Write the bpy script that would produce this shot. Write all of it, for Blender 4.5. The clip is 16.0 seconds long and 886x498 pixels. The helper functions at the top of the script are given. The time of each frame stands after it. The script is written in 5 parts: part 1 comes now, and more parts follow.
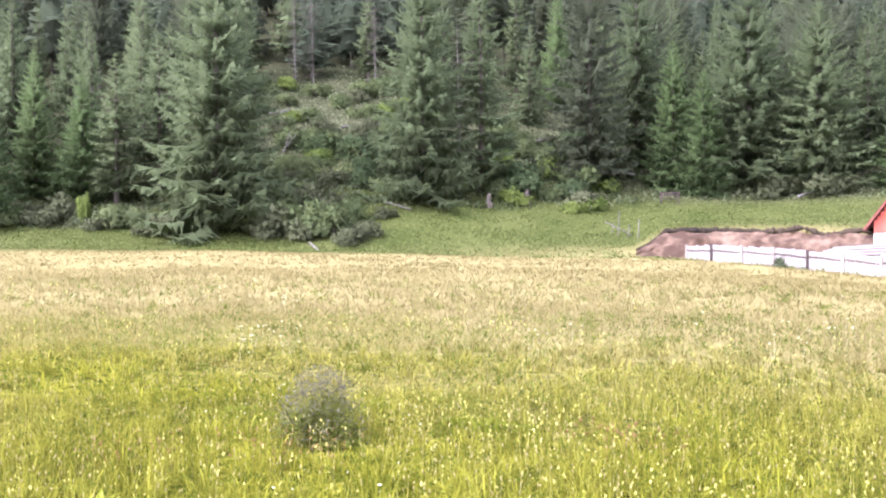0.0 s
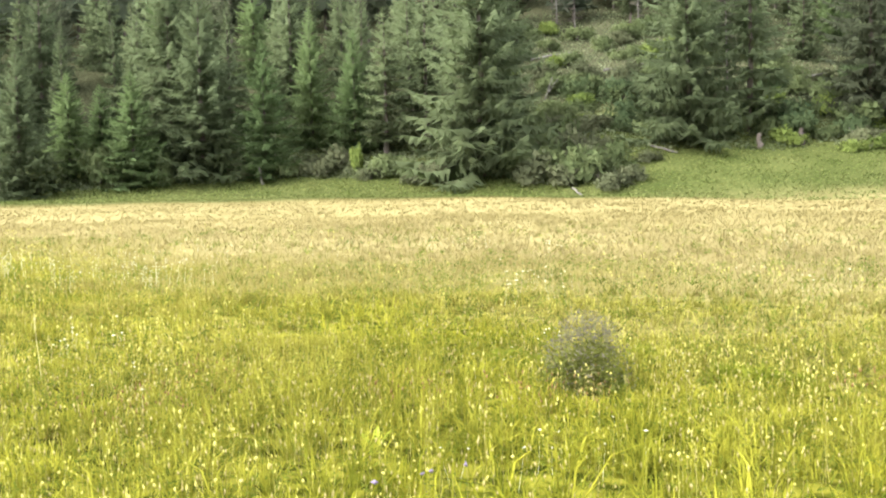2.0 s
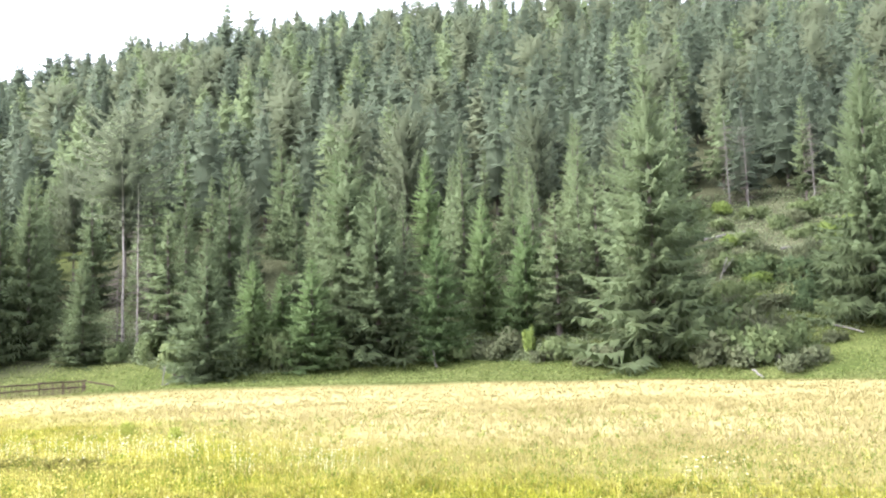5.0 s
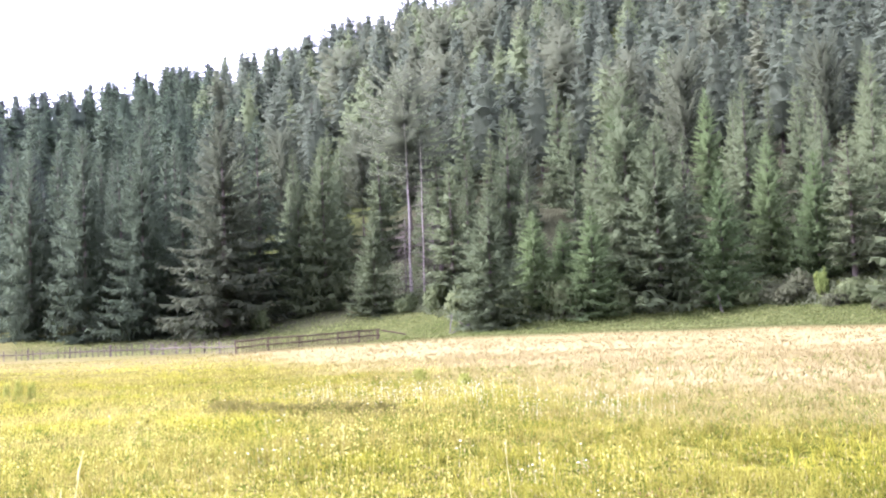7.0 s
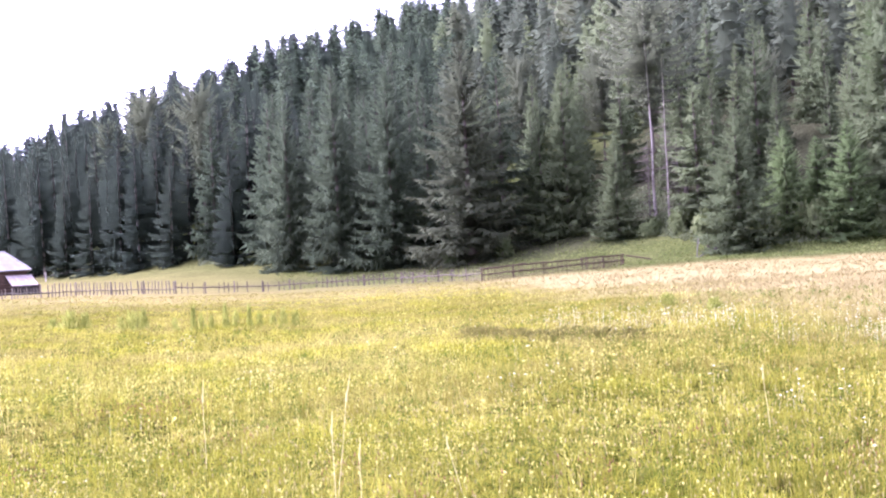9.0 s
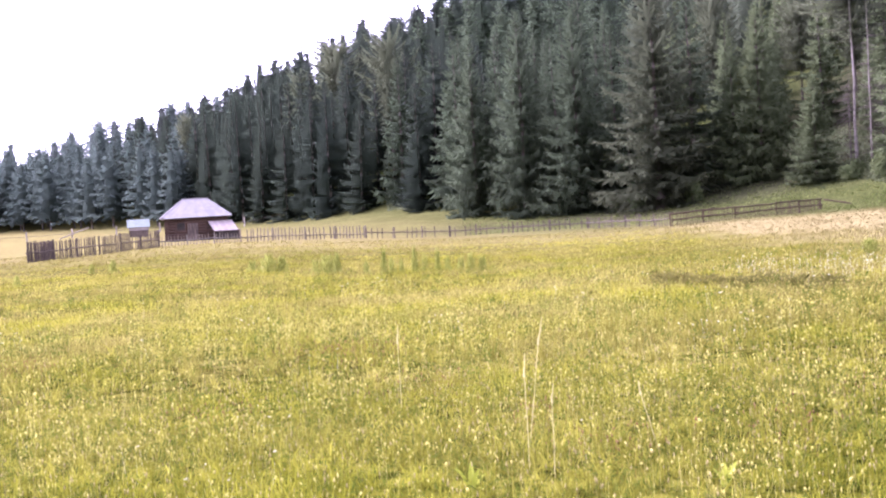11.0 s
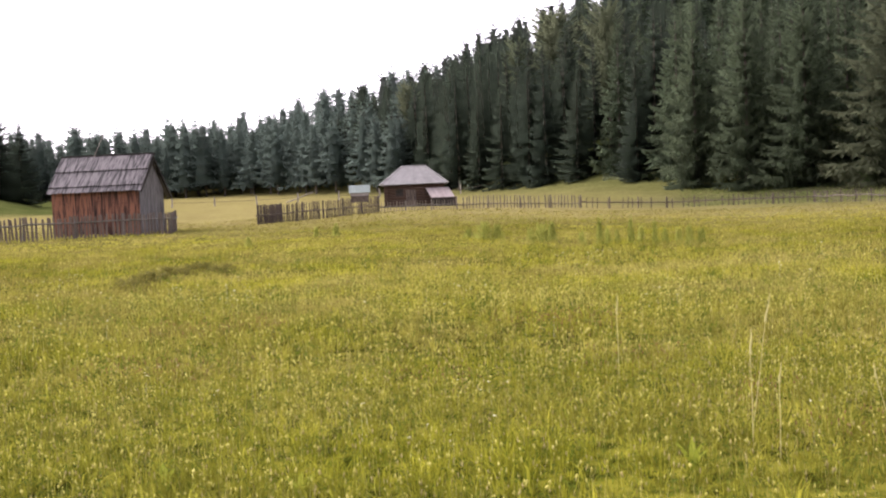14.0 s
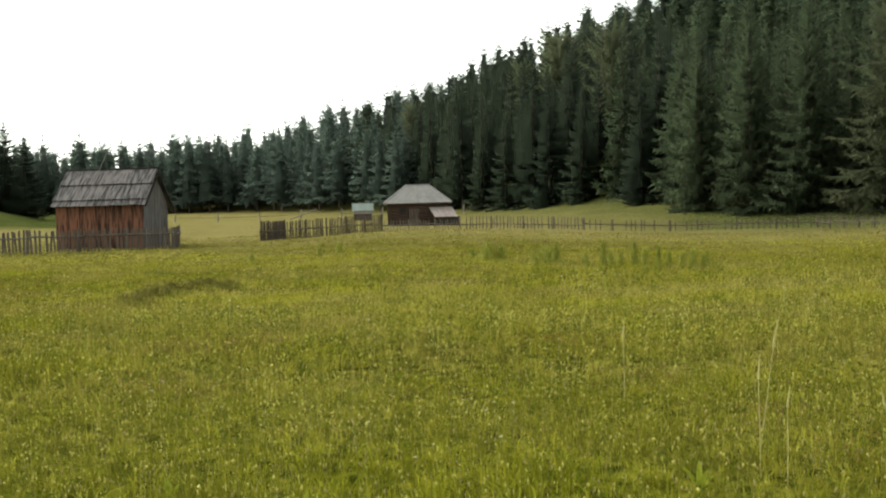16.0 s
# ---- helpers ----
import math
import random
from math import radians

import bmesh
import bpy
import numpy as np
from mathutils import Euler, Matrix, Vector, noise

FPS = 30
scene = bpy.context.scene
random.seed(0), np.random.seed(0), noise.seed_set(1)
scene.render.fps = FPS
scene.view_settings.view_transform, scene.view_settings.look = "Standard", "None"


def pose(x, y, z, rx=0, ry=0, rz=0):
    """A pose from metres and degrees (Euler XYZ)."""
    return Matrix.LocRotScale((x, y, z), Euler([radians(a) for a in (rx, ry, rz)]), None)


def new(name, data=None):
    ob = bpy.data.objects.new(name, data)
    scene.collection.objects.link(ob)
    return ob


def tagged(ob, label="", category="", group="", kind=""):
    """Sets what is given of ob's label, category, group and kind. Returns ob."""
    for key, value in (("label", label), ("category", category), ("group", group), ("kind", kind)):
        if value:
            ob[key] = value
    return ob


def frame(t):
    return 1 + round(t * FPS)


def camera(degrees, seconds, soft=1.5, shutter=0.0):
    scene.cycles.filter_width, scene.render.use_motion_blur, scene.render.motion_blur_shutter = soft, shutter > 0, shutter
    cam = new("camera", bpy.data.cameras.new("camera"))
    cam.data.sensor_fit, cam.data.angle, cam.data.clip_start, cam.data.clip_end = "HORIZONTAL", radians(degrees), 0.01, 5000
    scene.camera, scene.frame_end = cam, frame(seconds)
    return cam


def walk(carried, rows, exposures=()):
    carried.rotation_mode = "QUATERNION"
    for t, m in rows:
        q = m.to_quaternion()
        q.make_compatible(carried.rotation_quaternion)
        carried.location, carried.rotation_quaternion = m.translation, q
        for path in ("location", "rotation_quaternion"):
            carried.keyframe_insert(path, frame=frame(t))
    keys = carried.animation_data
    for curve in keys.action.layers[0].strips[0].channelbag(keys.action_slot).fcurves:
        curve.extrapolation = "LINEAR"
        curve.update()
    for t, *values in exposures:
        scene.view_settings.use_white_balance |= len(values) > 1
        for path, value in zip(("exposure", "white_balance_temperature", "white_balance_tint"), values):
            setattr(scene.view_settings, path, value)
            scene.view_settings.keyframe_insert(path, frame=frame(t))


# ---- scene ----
cam = camera(43.68, 16.0, soft=2.1)
PATH = [
    (0.0, pose(0, 0, 1.6, 89.100, 0.500, -0.008)),
    (0.5, pose(0, 0, 1.6, 88.317, 1.079, 3.279)),
    (1.0, pose(0, 0, 1.6, 87.684, 1.650, 6.344)),
    (1.5, pose(0, 0, 1.6, 86.227, 1.610, 9.564)),
    (2.0, pose(0, 0, 1.6, 86.516, 1.617, 13.553)),
    (2.5, pose(0, 0, 1.6, 88.166, 2.215, 16.664)),
    (3.0, pose(0, 0, 1.6, 88.599, 1.516, 18.640)),
    (3.2, pose(0, 0, 1.6, 87.572, 1.926, 20.180)),
    (5.3, pose(0, 0, 1.6, 97.682, 2.029, 23.325)),
    (5.5, pose(-0.001, -0.002, 1.6, 98.188, 2.045, 24.507)),
    (6.0, pose(-0.003, -0.007, 1.6, 96.548, 1.928, 29.257)),
    (6.5, pose(-0.006, -0.013, 1.6, 96.643, 2.216, 33.036)),
    (7.0, pose(-0.008, -0.018, 1.6, 94.031, 2.526, 36.956)),
    (7.5, pose(-0.014, -0.030, 1.6, 92.998, 2.645, 40.617)),
    (8.0, pose(-0.019, -0.042, 1.6, 92.218, 2.847, 43.979)),
    (8.5, pose(-0.025, -0.054, 1.6, 91.023, 3.819, 47.886)),
    (9.0, pose(-0.030, -0.065, 1.6, 90.888, 3.571, 49.518)),
    (9.5, pose(-0.036, -0.077, 1.6, 90.516, 3.997, 53.603)),
    (9.7, pose(-0.038, -0.082, 1.6, 90.306, 4.093, 55.050)),
    (11.8, pose(-0.055, -0.118, 1.6, 88.206, 3.593, 61.676)),
    (12.0, pose(-0.056, -0.122, 1.6, 88.218, 3.641, 62.673)),
    (12.5, pose(-0.061, -0.132, 1.6, 87.857, 3.275, 63.697)),
    (13.0, pose(-0.065, -0.142, 1.6, 88.425, 2.979, 66.095)),
    (13.5, pose(-0.070, -0.151, 1.6, 87.550, 3.523, 68.655)),
    (14.0, pose(-0.074, -0.161, 1.6, 87.642, 2.575, 70.180)),
    (14.5, pose(-0.079, -0.171, 1.6, 87.728, 2.251, 70.088)),
    (15.0, pose(-0.083, -0.181, 1.6, 88.565, 1.998, 71.579)),
    (15.5, pose(-0.088, -0.190, 1.6, 89.073, 1.567, 71.056)),
    (16.0, pose(-0.092, -0.200, 1.6, 88.657, 1.616, 70.318)),
]
LIGHT = [(0.0, 2.95, 5550, 32), (1.5, 2.88, 6150, 18), (3.0, 2.97, 6300, 8), (5.5, 3.25, 5600, 24), (7.0, 3.2, 5400, 44), (9.5, 2.98, 5350, 54), (12.5, 2.34, 6000, 44), (14.0, 1.85, 6450, 28), (16.0, 1.22, 6900, 0)]
walk(cam, PATH, LIGHT)

# ---- world and sun: a bright overcast evening sky ----
SUN_UP, SUN_TURN = radians(38), radians(229)
world = bpy.data.worlds.new("sky")
scene.world = world
world.use_nodes = True
wn, wl = world.node_tree.nodes, world.node_tree.links
sky = wn.new("ShaderNodeTexSky")
sky.sky_type, sky.sun_disc, sky.sun_elevation, sky.sun_rotation = "NISHITA", False, SUN_UP, SUN_TURN
pale = wn.new("ShaderNodeHueSaturation")
pale.inputs["Saturation"].default_value, pale.inputs["Value"].default_value = 0.12, 1.0
wl.new(sky.outputs[0], pale.inputs["Color"])
wl.new(pale.outputs[0], wn["Background"].inputs["Color"])
wn["Background"].inputs["Strength"].default_value = 0.15
sun = new("sun", bpy.data.lights.new("sun", "SUN"))
sun.data.energy, sun.data.angle, sun.data.color = 1.2, radians(50), (1.0, 0.95, 0.86)
sun.matrix_world = pose(0, 0, 60, 90 - 38, 0, -49)


# ---- materials ----
def material(name, a, b, scale=8.0, rough=0.8, bump=0.2, island=0.0, thin=0.0, fine=None, stretch=(1, 1, 1), c=None, big=0.25, spec=None, tree=None, gain=1.0, gaps=0.0):
    """Two base colours mixed by noise at two sizes; island varies single pieces, tree whole objects; thin lets light through leaves, gaps through sprays of needles."""
    m = bpy.data.materials.new(name)
    m.use_nodes = True
    n, l = m.node_tree.nodes, m.node_tree.links
    p = n["Principled BSDF"]
    p.inputs["Roughness"].default_value = rough
    p.inputs["Specular IOR Level"].default_value = spec if spec is not None else (0.05 if thin else 0.2)
    geo, tc, mp = n.new("ShaderNodeNewGeometry"), n.new("ShaderNodeTexCoord"), n.new("ShaderNodeMapping")
    mp.inputs["Scale"].default_value = stretch
    l.new(tc.outputs["Object"], mp.inputs["Vector"])
    n1, n2 = n.new("ShaderNodeTexNoise"), n.new("ShaderNodeTexNoise")
    n1.inputs["Scale"].default_value, n1.inputs["Detail"].default_value = scale, 6
    n2.inputs["Scale"].default_value, n2.inputs["Detail"].default_value = scale * big * 0.3, 3
    l.new(mp.outputs[0], n1.inputs["Vector"])
    l.new(mp.outputs[0], n2.inputs["Vector"])
    add = n.new("ShaderNodeMath")
    add.operation = "ADD"
    grain = n.new("ShaderNodeMath")
    grain.operation = "MULTIPLY_ADD"
    grain.inputs[1].default_value, grain.inputs[2].default_value = gain, 0.5 - 0.5 * gain
    l.new(n1.outputs["Fac"], grain.inputs[0])
    l.new(grain.outputs[0], add.inputs[0])
    l.new(n2.outputs["Fac"], add.inputs[1])
    last = add
    if island:
        r = n.new("ShaderNodeMath")
        r.operation = "MULTIPLY_ADD"
        r.inputs[1].default_value = island
        l.new(geo.outputs["Random Per Island"], r.inputs[0])
        l.new(add.outputs[0], r.inputs[2])
        info = n.new("ShaderNodeObjectInfo")
        r2 = n.new("ShaderNodeMath")
        r2.operation = "MULTIPLY_ADD"
        r2.inputs[1].default_value = island if tree is None else tree
        l.new(info.outputs["Random"], r2.inputs[0])
        l.new(r.outputs[0], r2.inputs[2])
        last = r2
    mr = n.new("ShaderNodeMapRange")
    mr.inputs["From Min"].default_value, mr.inputs["From Max"].default_value = 0.72, 1.28 + 0.8 * island + 0.8 * (island if tree is None else tree)
    l.new(last.outputs[0], mr.inputs["Value"])
    mix = n.new("ShaderNodeValToRGB")
    mix.color_ramp.elements[0].color, mix.color_ramp.elements[1].color = (*a, 1), (*b, 1)
    if c:
        e = mix.color_ramp.elements.new(0.5)
        e.color = (*c, 1)
    l.new(mr.outputs[0], mix.inputs["Fac"])
    l.new(mix.outputs["Color"], p.inputs["Base Color"])
    if bump:
        bn = n.new("ShaderNodeBump")
        bn.inputs["Strength"].default_value, bn.inputs["Distance"].default_value = bump, 0.03
        l.new(n1.outputs["Fac"], bn.inputs["Height"])
        l.new(bn.outputs[0], p.inputs["Normal"])
    if thin:
        tr, ms = n.new("ShaderNodeBsdfTranslucent"), n.new("ShaderNodeMixShader")
        l.new(mix.outputs["Color"], tr.inputs["Color"])
        ms.inputs["Fac"].default_value = thin
        l.new(p.outputs[0], ms.inputs[1])
        l.new(tr.outputs[0], ms.inputs[2])
        l.new(ms.outputs[0], n["Material Output"].inputs["Surface"])
        if gaps:
            clear, spray = n.new("ShaderNodeBsdfTransparent"), n.new("ShaderNodeMixShader")
            spray.inputs["Fac"].default_value = gaps
            l.new(ms.outputs[0], spray.inputs[1])
            l.new(clear.outputs[0], spray.inputs[2])
            l.new(spray.outputs[0], n["Material Output"].inputs["Surface"])
    return m


def meadow_material(name, island, thin, scale, shade_scale, gain=1.0):
    """Green grass that turns to dry straw-coloured grass beyond a slanting line across the meadow, with patches."""
    # values below 1 darken the colours, painting in the shade between blades
    far_shade_scale, turf = max(shade_scale, 0.92), max(shade_scale, 0.55)
    m = material(name, tuple(v * shade_scale for v in (0.058, 0.080, 0.006)), tuple(v * shade_scale for v in (0.47, 0.455, 0.040)), scale, 0.85, 0.3, island, thin, big=0.15, c=tuple(v * shade_scale for v in (0.214, 0.226, 0.016)), spec=0.0, gain=gain)
    n, l = m.node_tree.nodes, m.node_tree.links
    green = next(x for x in n if x.type == "VALTORGB")
    stand = n.new("ShaderNodeTexNoise")
    stand.inputs["Scale"].default_value, stand.inputs["Detail"].default_value = 0.42, 4
    span = n.new("ShaderNodeMapRange")
    span.inputs["From Min"].default_value, span.inputs["From Max"].default_value = 0.36, 0.60
    span.inputs["To Min"].default_value, span.inputs["To Max"].default_value = 0.15, 0.85
    l.new(stand.outputs["Fac"], span.inputs["Value"])
    gold = n.new("ShaderNodeValToRGB")
    gold.color_ramp.elements[0].color, gold.color_ramp.elements[1].color = (0.145 * shade_scale, 0.12 * shade_scale, 0.012 * shade_scale, 1), (0.415 * shade_scale, 0.37 * shade_scale, 0.110 * shade_scale, 1)
    l.new(next(x for x in n if x.type == "MAP_RANGE" and x is not span).outputs[0], gold.inputs["Fac"])
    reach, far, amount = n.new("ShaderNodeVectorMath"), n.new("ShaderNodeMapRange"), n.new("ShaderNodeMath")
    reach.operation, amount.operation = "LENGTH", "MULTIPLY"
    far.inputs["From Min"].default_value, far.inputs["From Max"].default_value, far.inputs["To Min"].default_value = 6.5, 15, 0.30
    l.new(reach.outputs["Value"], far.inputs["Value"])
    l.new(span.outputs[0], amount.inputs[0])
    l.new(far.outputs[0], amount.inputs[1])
    tint = n.new("ShaderNodeMix")
    tint.data_type = "RGBA"
    l.new(amount.outputs[0], tint.inputs["Factor"])
    l.new(green.outputs["Color"], tint.inputs["A"])
    l.new(gold.outputs["Color"], tint.inputs["B"])
    dry = n.new("ShaderNodeValToRGB")
    dry.color_ramp.elements[0].color, dry.color_ramp.elements[1].color = (0.243 * far_shade_scale, 0.203 * far_shade_scale, 0.085 * far_shade_scale, 1), (0.280 * far_shade_scale, 0.239 * far_shade_scale, 0.109 * far_shade_scale, 1)
    base = gold.inputs["Fac"].links[0].from_socket
    l.new(base, dry.inputs["Fac"])
    geo, sep = next(x for x in n if x.type == "NEW_GEOMETRY"), n.new("ShaderNodeSeparateXYZ")
    l.new(geo.outputs["Position"], sep.inputs[0])
    l.new(geo.outputs["Position"], reach.inputs[0])
    l.new(geo.outputs["Position"], stand.inputs["Vector"])
    line = n.new("ShaderNodeMath")
    line.operation = "MULTIPLY_ADD"
    line.inputs[1].default_value = 0.60
    l.new(sep.outputs["X"], line.inputs[0])
    l.new(sep.outputs["Y"], line.inputs[2])
    patch = n.new("ShaderNodeTexNoise")
    patch.inputs["Scale"].default_value, patch.inputs["Detail"].default_value = 0.16, 5
    l.new(geo.outputs["Position"], patch.inputs["Vector"])
    wob = n.new("ShaderNodeMath")
    wob.operation = "MULTIPLY_ADD"
    wob.inputs[1].default_value = 16
    l.new(patch.outputs["Fac"], wob.inputs[0])
    l.new(line.outputs[0], wob.inputs[2])
    zone = n.new("ShaderNodeMapRange")
    zone.interpolation_type = "SMOOTHSTEP"
    zone.inputs["From Min"].default_value, zone.inputs["From Max"].default_value = 16.5, 28
    zone.inputs["To Min"].default_value, zone.inputs["To Max"].default_value = 0.02, 0.92
    l.new(wob.outputs[0], zone.inputs["Value"])
    # the straw colour is also mixed in with distance from the origin
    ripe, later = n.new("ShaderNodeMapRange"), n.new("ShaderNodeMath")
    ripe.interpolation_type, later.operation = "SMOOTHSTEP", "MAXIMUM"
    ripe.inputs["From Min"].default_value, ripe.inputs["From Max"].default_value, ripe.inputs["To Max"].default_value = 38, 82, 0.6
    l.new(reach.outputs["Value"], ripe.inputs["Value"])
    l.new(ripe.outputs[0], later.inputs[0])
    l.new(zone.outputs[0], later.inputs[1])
    # the bank below the wood is a darker, fresher green
    away = n.new("ShaderNodeVectorMath")
    away.operation = "LENGTH"
    l.new(geo.outputs["Position"], away.inputs[0])
    near_wood = []
    for source, low, high in ((away.outputs["Value"], 67, 77), (sep.outputs["Y"], 32, 72)):
        r = n.new("ShaderNodeMapRange")
        r.interpolation_type = "SMOOTHSTEP"
        r.inputs["From Min"].default_value, r.inputs["From Max"].default_value = low, high
        l.new(source, r.inputs["Value"])
        near_wood.append(r)
    bank = n.new("ShaderNodeMath")
    bank.operation = "MULTIPLY"
    mound, either = n.new("ShaderNodeMapRange"), n.new("ShaderNodeMath")
    mound.inputs["From Min"].default_value, mound.inputs["From Max"].default_value = -118, -138
    l.new(sep.outputs["X"], mound.inputs["Value"])
    either.operation = "MAXIMUM"
    l.new(near_wood[1].outputs[0], either.inputs[0])
    left, rise = n.new("ShaderNodeMapRange"), n.new("ShaderNodeMath")
    left.inputs["From Min"].default_value, left.inputs["From Max"].default_value, rise.operation = 16, 4, "MULTIPLY"
    l.new(sep.outputs["Y"], left.inputs["Value"])
    l.new(left.outputs[0], rise.inputs[0])
    l.new(mound.outputs[0], rise.inputs[1])
    l.new(rise.outputs[0], either.inputs[1])
    l.new(near_wood[0].outputs[0], bank.inputs[0])
    l.new(either.outputs[0], bank.inputs[1])
    fresh = n.new("ShaderNodeValToRGB")
    fresh.color_ramp.elements[0].color, fresh.color_ramp.elements[1].color = (0.062 * turf, 0.086 * turf, 0.021 * turf, 1), (0.165 * turf, 0.182 * turf, 0.058 * turf, 1)
    l.new(base, fresh.inputs["Fac"])
    mix = n.new("ShaderNodeMix")
    mix.data_type = "RGBA"
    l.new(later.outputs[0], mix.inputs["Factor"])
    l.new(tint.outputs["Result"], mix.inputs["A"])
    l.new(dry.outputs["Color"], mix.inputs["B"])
    open_field, mix = mix, n.new("ShaderNodeMix")
    mix.data_type = "RGBA"
    l.new(bank.outputs[0], mix.inputs["Factor"])
    l.new(open_field.outputs["Result"], mix.inputs["A"])
    l.new(fresh.outputs["Color"], mix.inputs["B"])
    # the rough cleared slope above it is greyer, with litter and dead stalks
    litter = n.new("ShaderNodeValToRGB")
    litter.color_ramp.elements[0].color, litter.color_ramp.elements[1].color = (0.07 * shade_scale, 0.078 * shade_scale, 0.042 * shade_scale, 1), (0.21 * shade_scale, 0.205 * shade_scale, 0.12 * shade_scale, 1)
    l.new(base, litter.inputs["Fac"])
    high = n.new("ShaderNodeMapRange")
    high.interpolation_type = "SMOOTHSTEP"
    high.inputs["From Min"].default_value, high.inputs["From Max"].default_value = 90, 102
    high.inputs["To Max"].default_value = 0.85
    l.new(away.outputs["Value"], high.inputs["Value"])
    slope = n.new("ShaderNodeMath")
    slope.operation = "MULTIPLY"
    cleared = n.new("ShaderNodeMapRange")
    cleared.inputs["From Min"].default_value, cleared.inputs["From Max"].default_value = -90, -78
    l.new(sep.outputs["X"], cleared.inputs["Value"])
    l.new(high.outputs[0], slope.inputs[0])
    l.new(cleared.outputs[0], slope.inputs[1])
    lower, mix = mix, n.new("ShaderNodeMix")
    mix.data_type = "RGBA"
    l.new(slope.outputs[0], mix.inputs["Factor"])
    l.new(lower.outputs["Result"], mix.inputs["A"])
    l.new(litter.outputs["Color"], mix.inputs["B"])
    for x in n:
        if x.type == "BSDF_PRINCIPLED":
            l.new(mix.outputs["Result"], x.inputs["Base Color"])
        if x.type == "BSDF_TRANSLUCENT":
            l.new(mix.outputs["Result"], x.inputs["Color"])
    return m


# the ground's green is scaled to 0.38 as painted shade under the grass
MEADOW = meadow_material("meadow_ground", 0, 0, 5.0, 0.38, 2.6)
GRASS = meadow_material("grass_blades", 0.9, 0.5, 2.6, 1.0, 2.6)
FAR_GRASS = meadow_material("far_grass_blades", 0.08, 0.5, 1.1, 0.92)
SPRUCE = material("spruce_needles", (0.084, 0.112, 0.054), (0.173, 0.209, 0.101), 0.28, 0.9, 0.0, 0.05, 0.6, tree=0.4, gaps=0.17)
EDGE_SPRUCE = material("edge_spruce_needles", (0.076, 0.101, 0.051), (0.172, 0.209, 0.099), 0.28, 0.9, 0.0, 0.08, 0.6, tree=0.35, gaps=0.06)
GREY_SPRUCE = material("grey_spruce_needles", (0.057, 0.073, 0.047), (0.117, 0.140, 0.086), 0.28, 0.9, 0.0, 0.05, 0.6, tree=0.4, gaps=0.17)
# two darkened copies of the spruce green, with shade put into the colour
SHADED_SPRUCE = material("shaded_spruce_needles", (0.043, 0.063, 0.037), (0.101, 0.129, 0.072), 0.28, 0.9, 0.0, 0.05, 0.6, tree=0.4, gaps=0.17)
DEEP_SHADE_SPRUCE = material("deep_shade_spruce_needles", (0.026, 0.038, 0.027), (0.066, 0.087, 0.056), 0.28, 0.9, 0.0, 0.05, 0.6, tree=0.5, gaps=0.17)
# bluer, paler copy for the farthest spruces: haze put into the needle colour
HAZED_SPRUCE = material("hazed_spruce_needles", (0.054, 0.078, 0.066), (0.111, 0.147, 0.119), 0.28, 0.9, 0.0, 0.05, 0.6, tree=0.4, gaps=0.17)
YOUNG = material("young_spruce_needles", (0.080, 0.125, 0.048), (0.182, 0.242, 0.097), 0.28, 0.9, 0.0, 0.08, 0.6, tree=0.5, gaps=0.06)
PINE = material("pine_needles", (0.069, 0.084, 0.047), (0.134, 0.150, 0.086), 0.28, 0.9, 0.0, 0.05, 0.6, tree=0.4, gaps=0.17)
AIRY_PINE = material("airy_pine_needles", (0.095, 0.112, 0.062), (0.180, 0.200, 0.115), 0.28, 0.9, 0.0, 0.05, 0.6, tree=0.2, gaps=0.35)
OLIVE = material("brownish_needles", (0.063, 0.076, 0.043), (0.128, 0.143, 0.082), 0.28, 0.9, 0.0, 0.08, 0.6, tree=0.3, gaps=0.06)
LEAF = material("bush_leaves", (0.065, 0.092, 0.036), (0.165, 0.195, 0.082), 1.5, 0.7, 0.0, 0.5, 0.5)
BARK = material("bark", (0.045, 0.037, 0.03), (0.12, 0.10, 0.08), 5, 0.9, 0.5, stretch=(1, 1, 0.25))
GREY_BARK = material("grey_bark", (0.062, 0.056, 0.046), (0.161, 0.149, 0.127), 4, 0.85, 0.4, stretch=(1, 1, 0.3))
PALE_BARK = material("pale_bark", (0.128, 0.109, 0.090), (0.315, 0.285, 0.247), 4, 0.85, 0.4, stretch=(1, 1, 0.3))
OLD_WOOD = material("grey_weathered_wood", (0.024, 0.019, 0.016), (0.13, 0.102, 0.083), 4, 0.85, 0.4, 0.5, stretch=(4, 4, 0.5), gain=3.0)
DARK_PICKET = material("dark_brown_pickets", (0.014, 0.011, 0.009), (0.088, 0.068, 0.053), 4, 0.85, 0.4, 0.5, stretch=(4, 4, 0.5), gain=3.0)
PALE_PICKET = material("pale_brown_pickets", (0.060, 0.050, 0.038), (0.19, 0.16, 0.12), 4, 0.85, 0.4, 0.5, stretch=(4, 4, 0.5), gain=3.0)

RED_BARK = material("red_pine_bark", (0.13, 0.115, 0.098), (0.28, 0.255, 0.225), 4, 0.85, 0.4, stretch=(1, 1, 0.3))
GREY_LEAF = material("grey_green_leaves", (0.060, 0.072, 0.036), (0.155, 0.165, 0.085), 1.5, 0.75, 0.0, 0.5, 0.5)
DARK_LEAF = material("dark_shrub_leaves", (0.04, 0.065, 0.03), (0.12, 0.155, 0.065), 1.5, 0.75, 0.0, 0.5, 0.5)
BRIGHT_LEAF = material("fresh_leaves", (0.09, 0.135, 0.03), (0.22, 0.27, 0.07), 1.5, 0.7, 0.0, 0.5, 0.5)
YELLOW_LEAF = material("yellow_dock_leaves", (0.22, 0.28, 0.03), (0.44, 0.44, 0.06), 12, 0.6, 0.1, 0.4, 0.3)
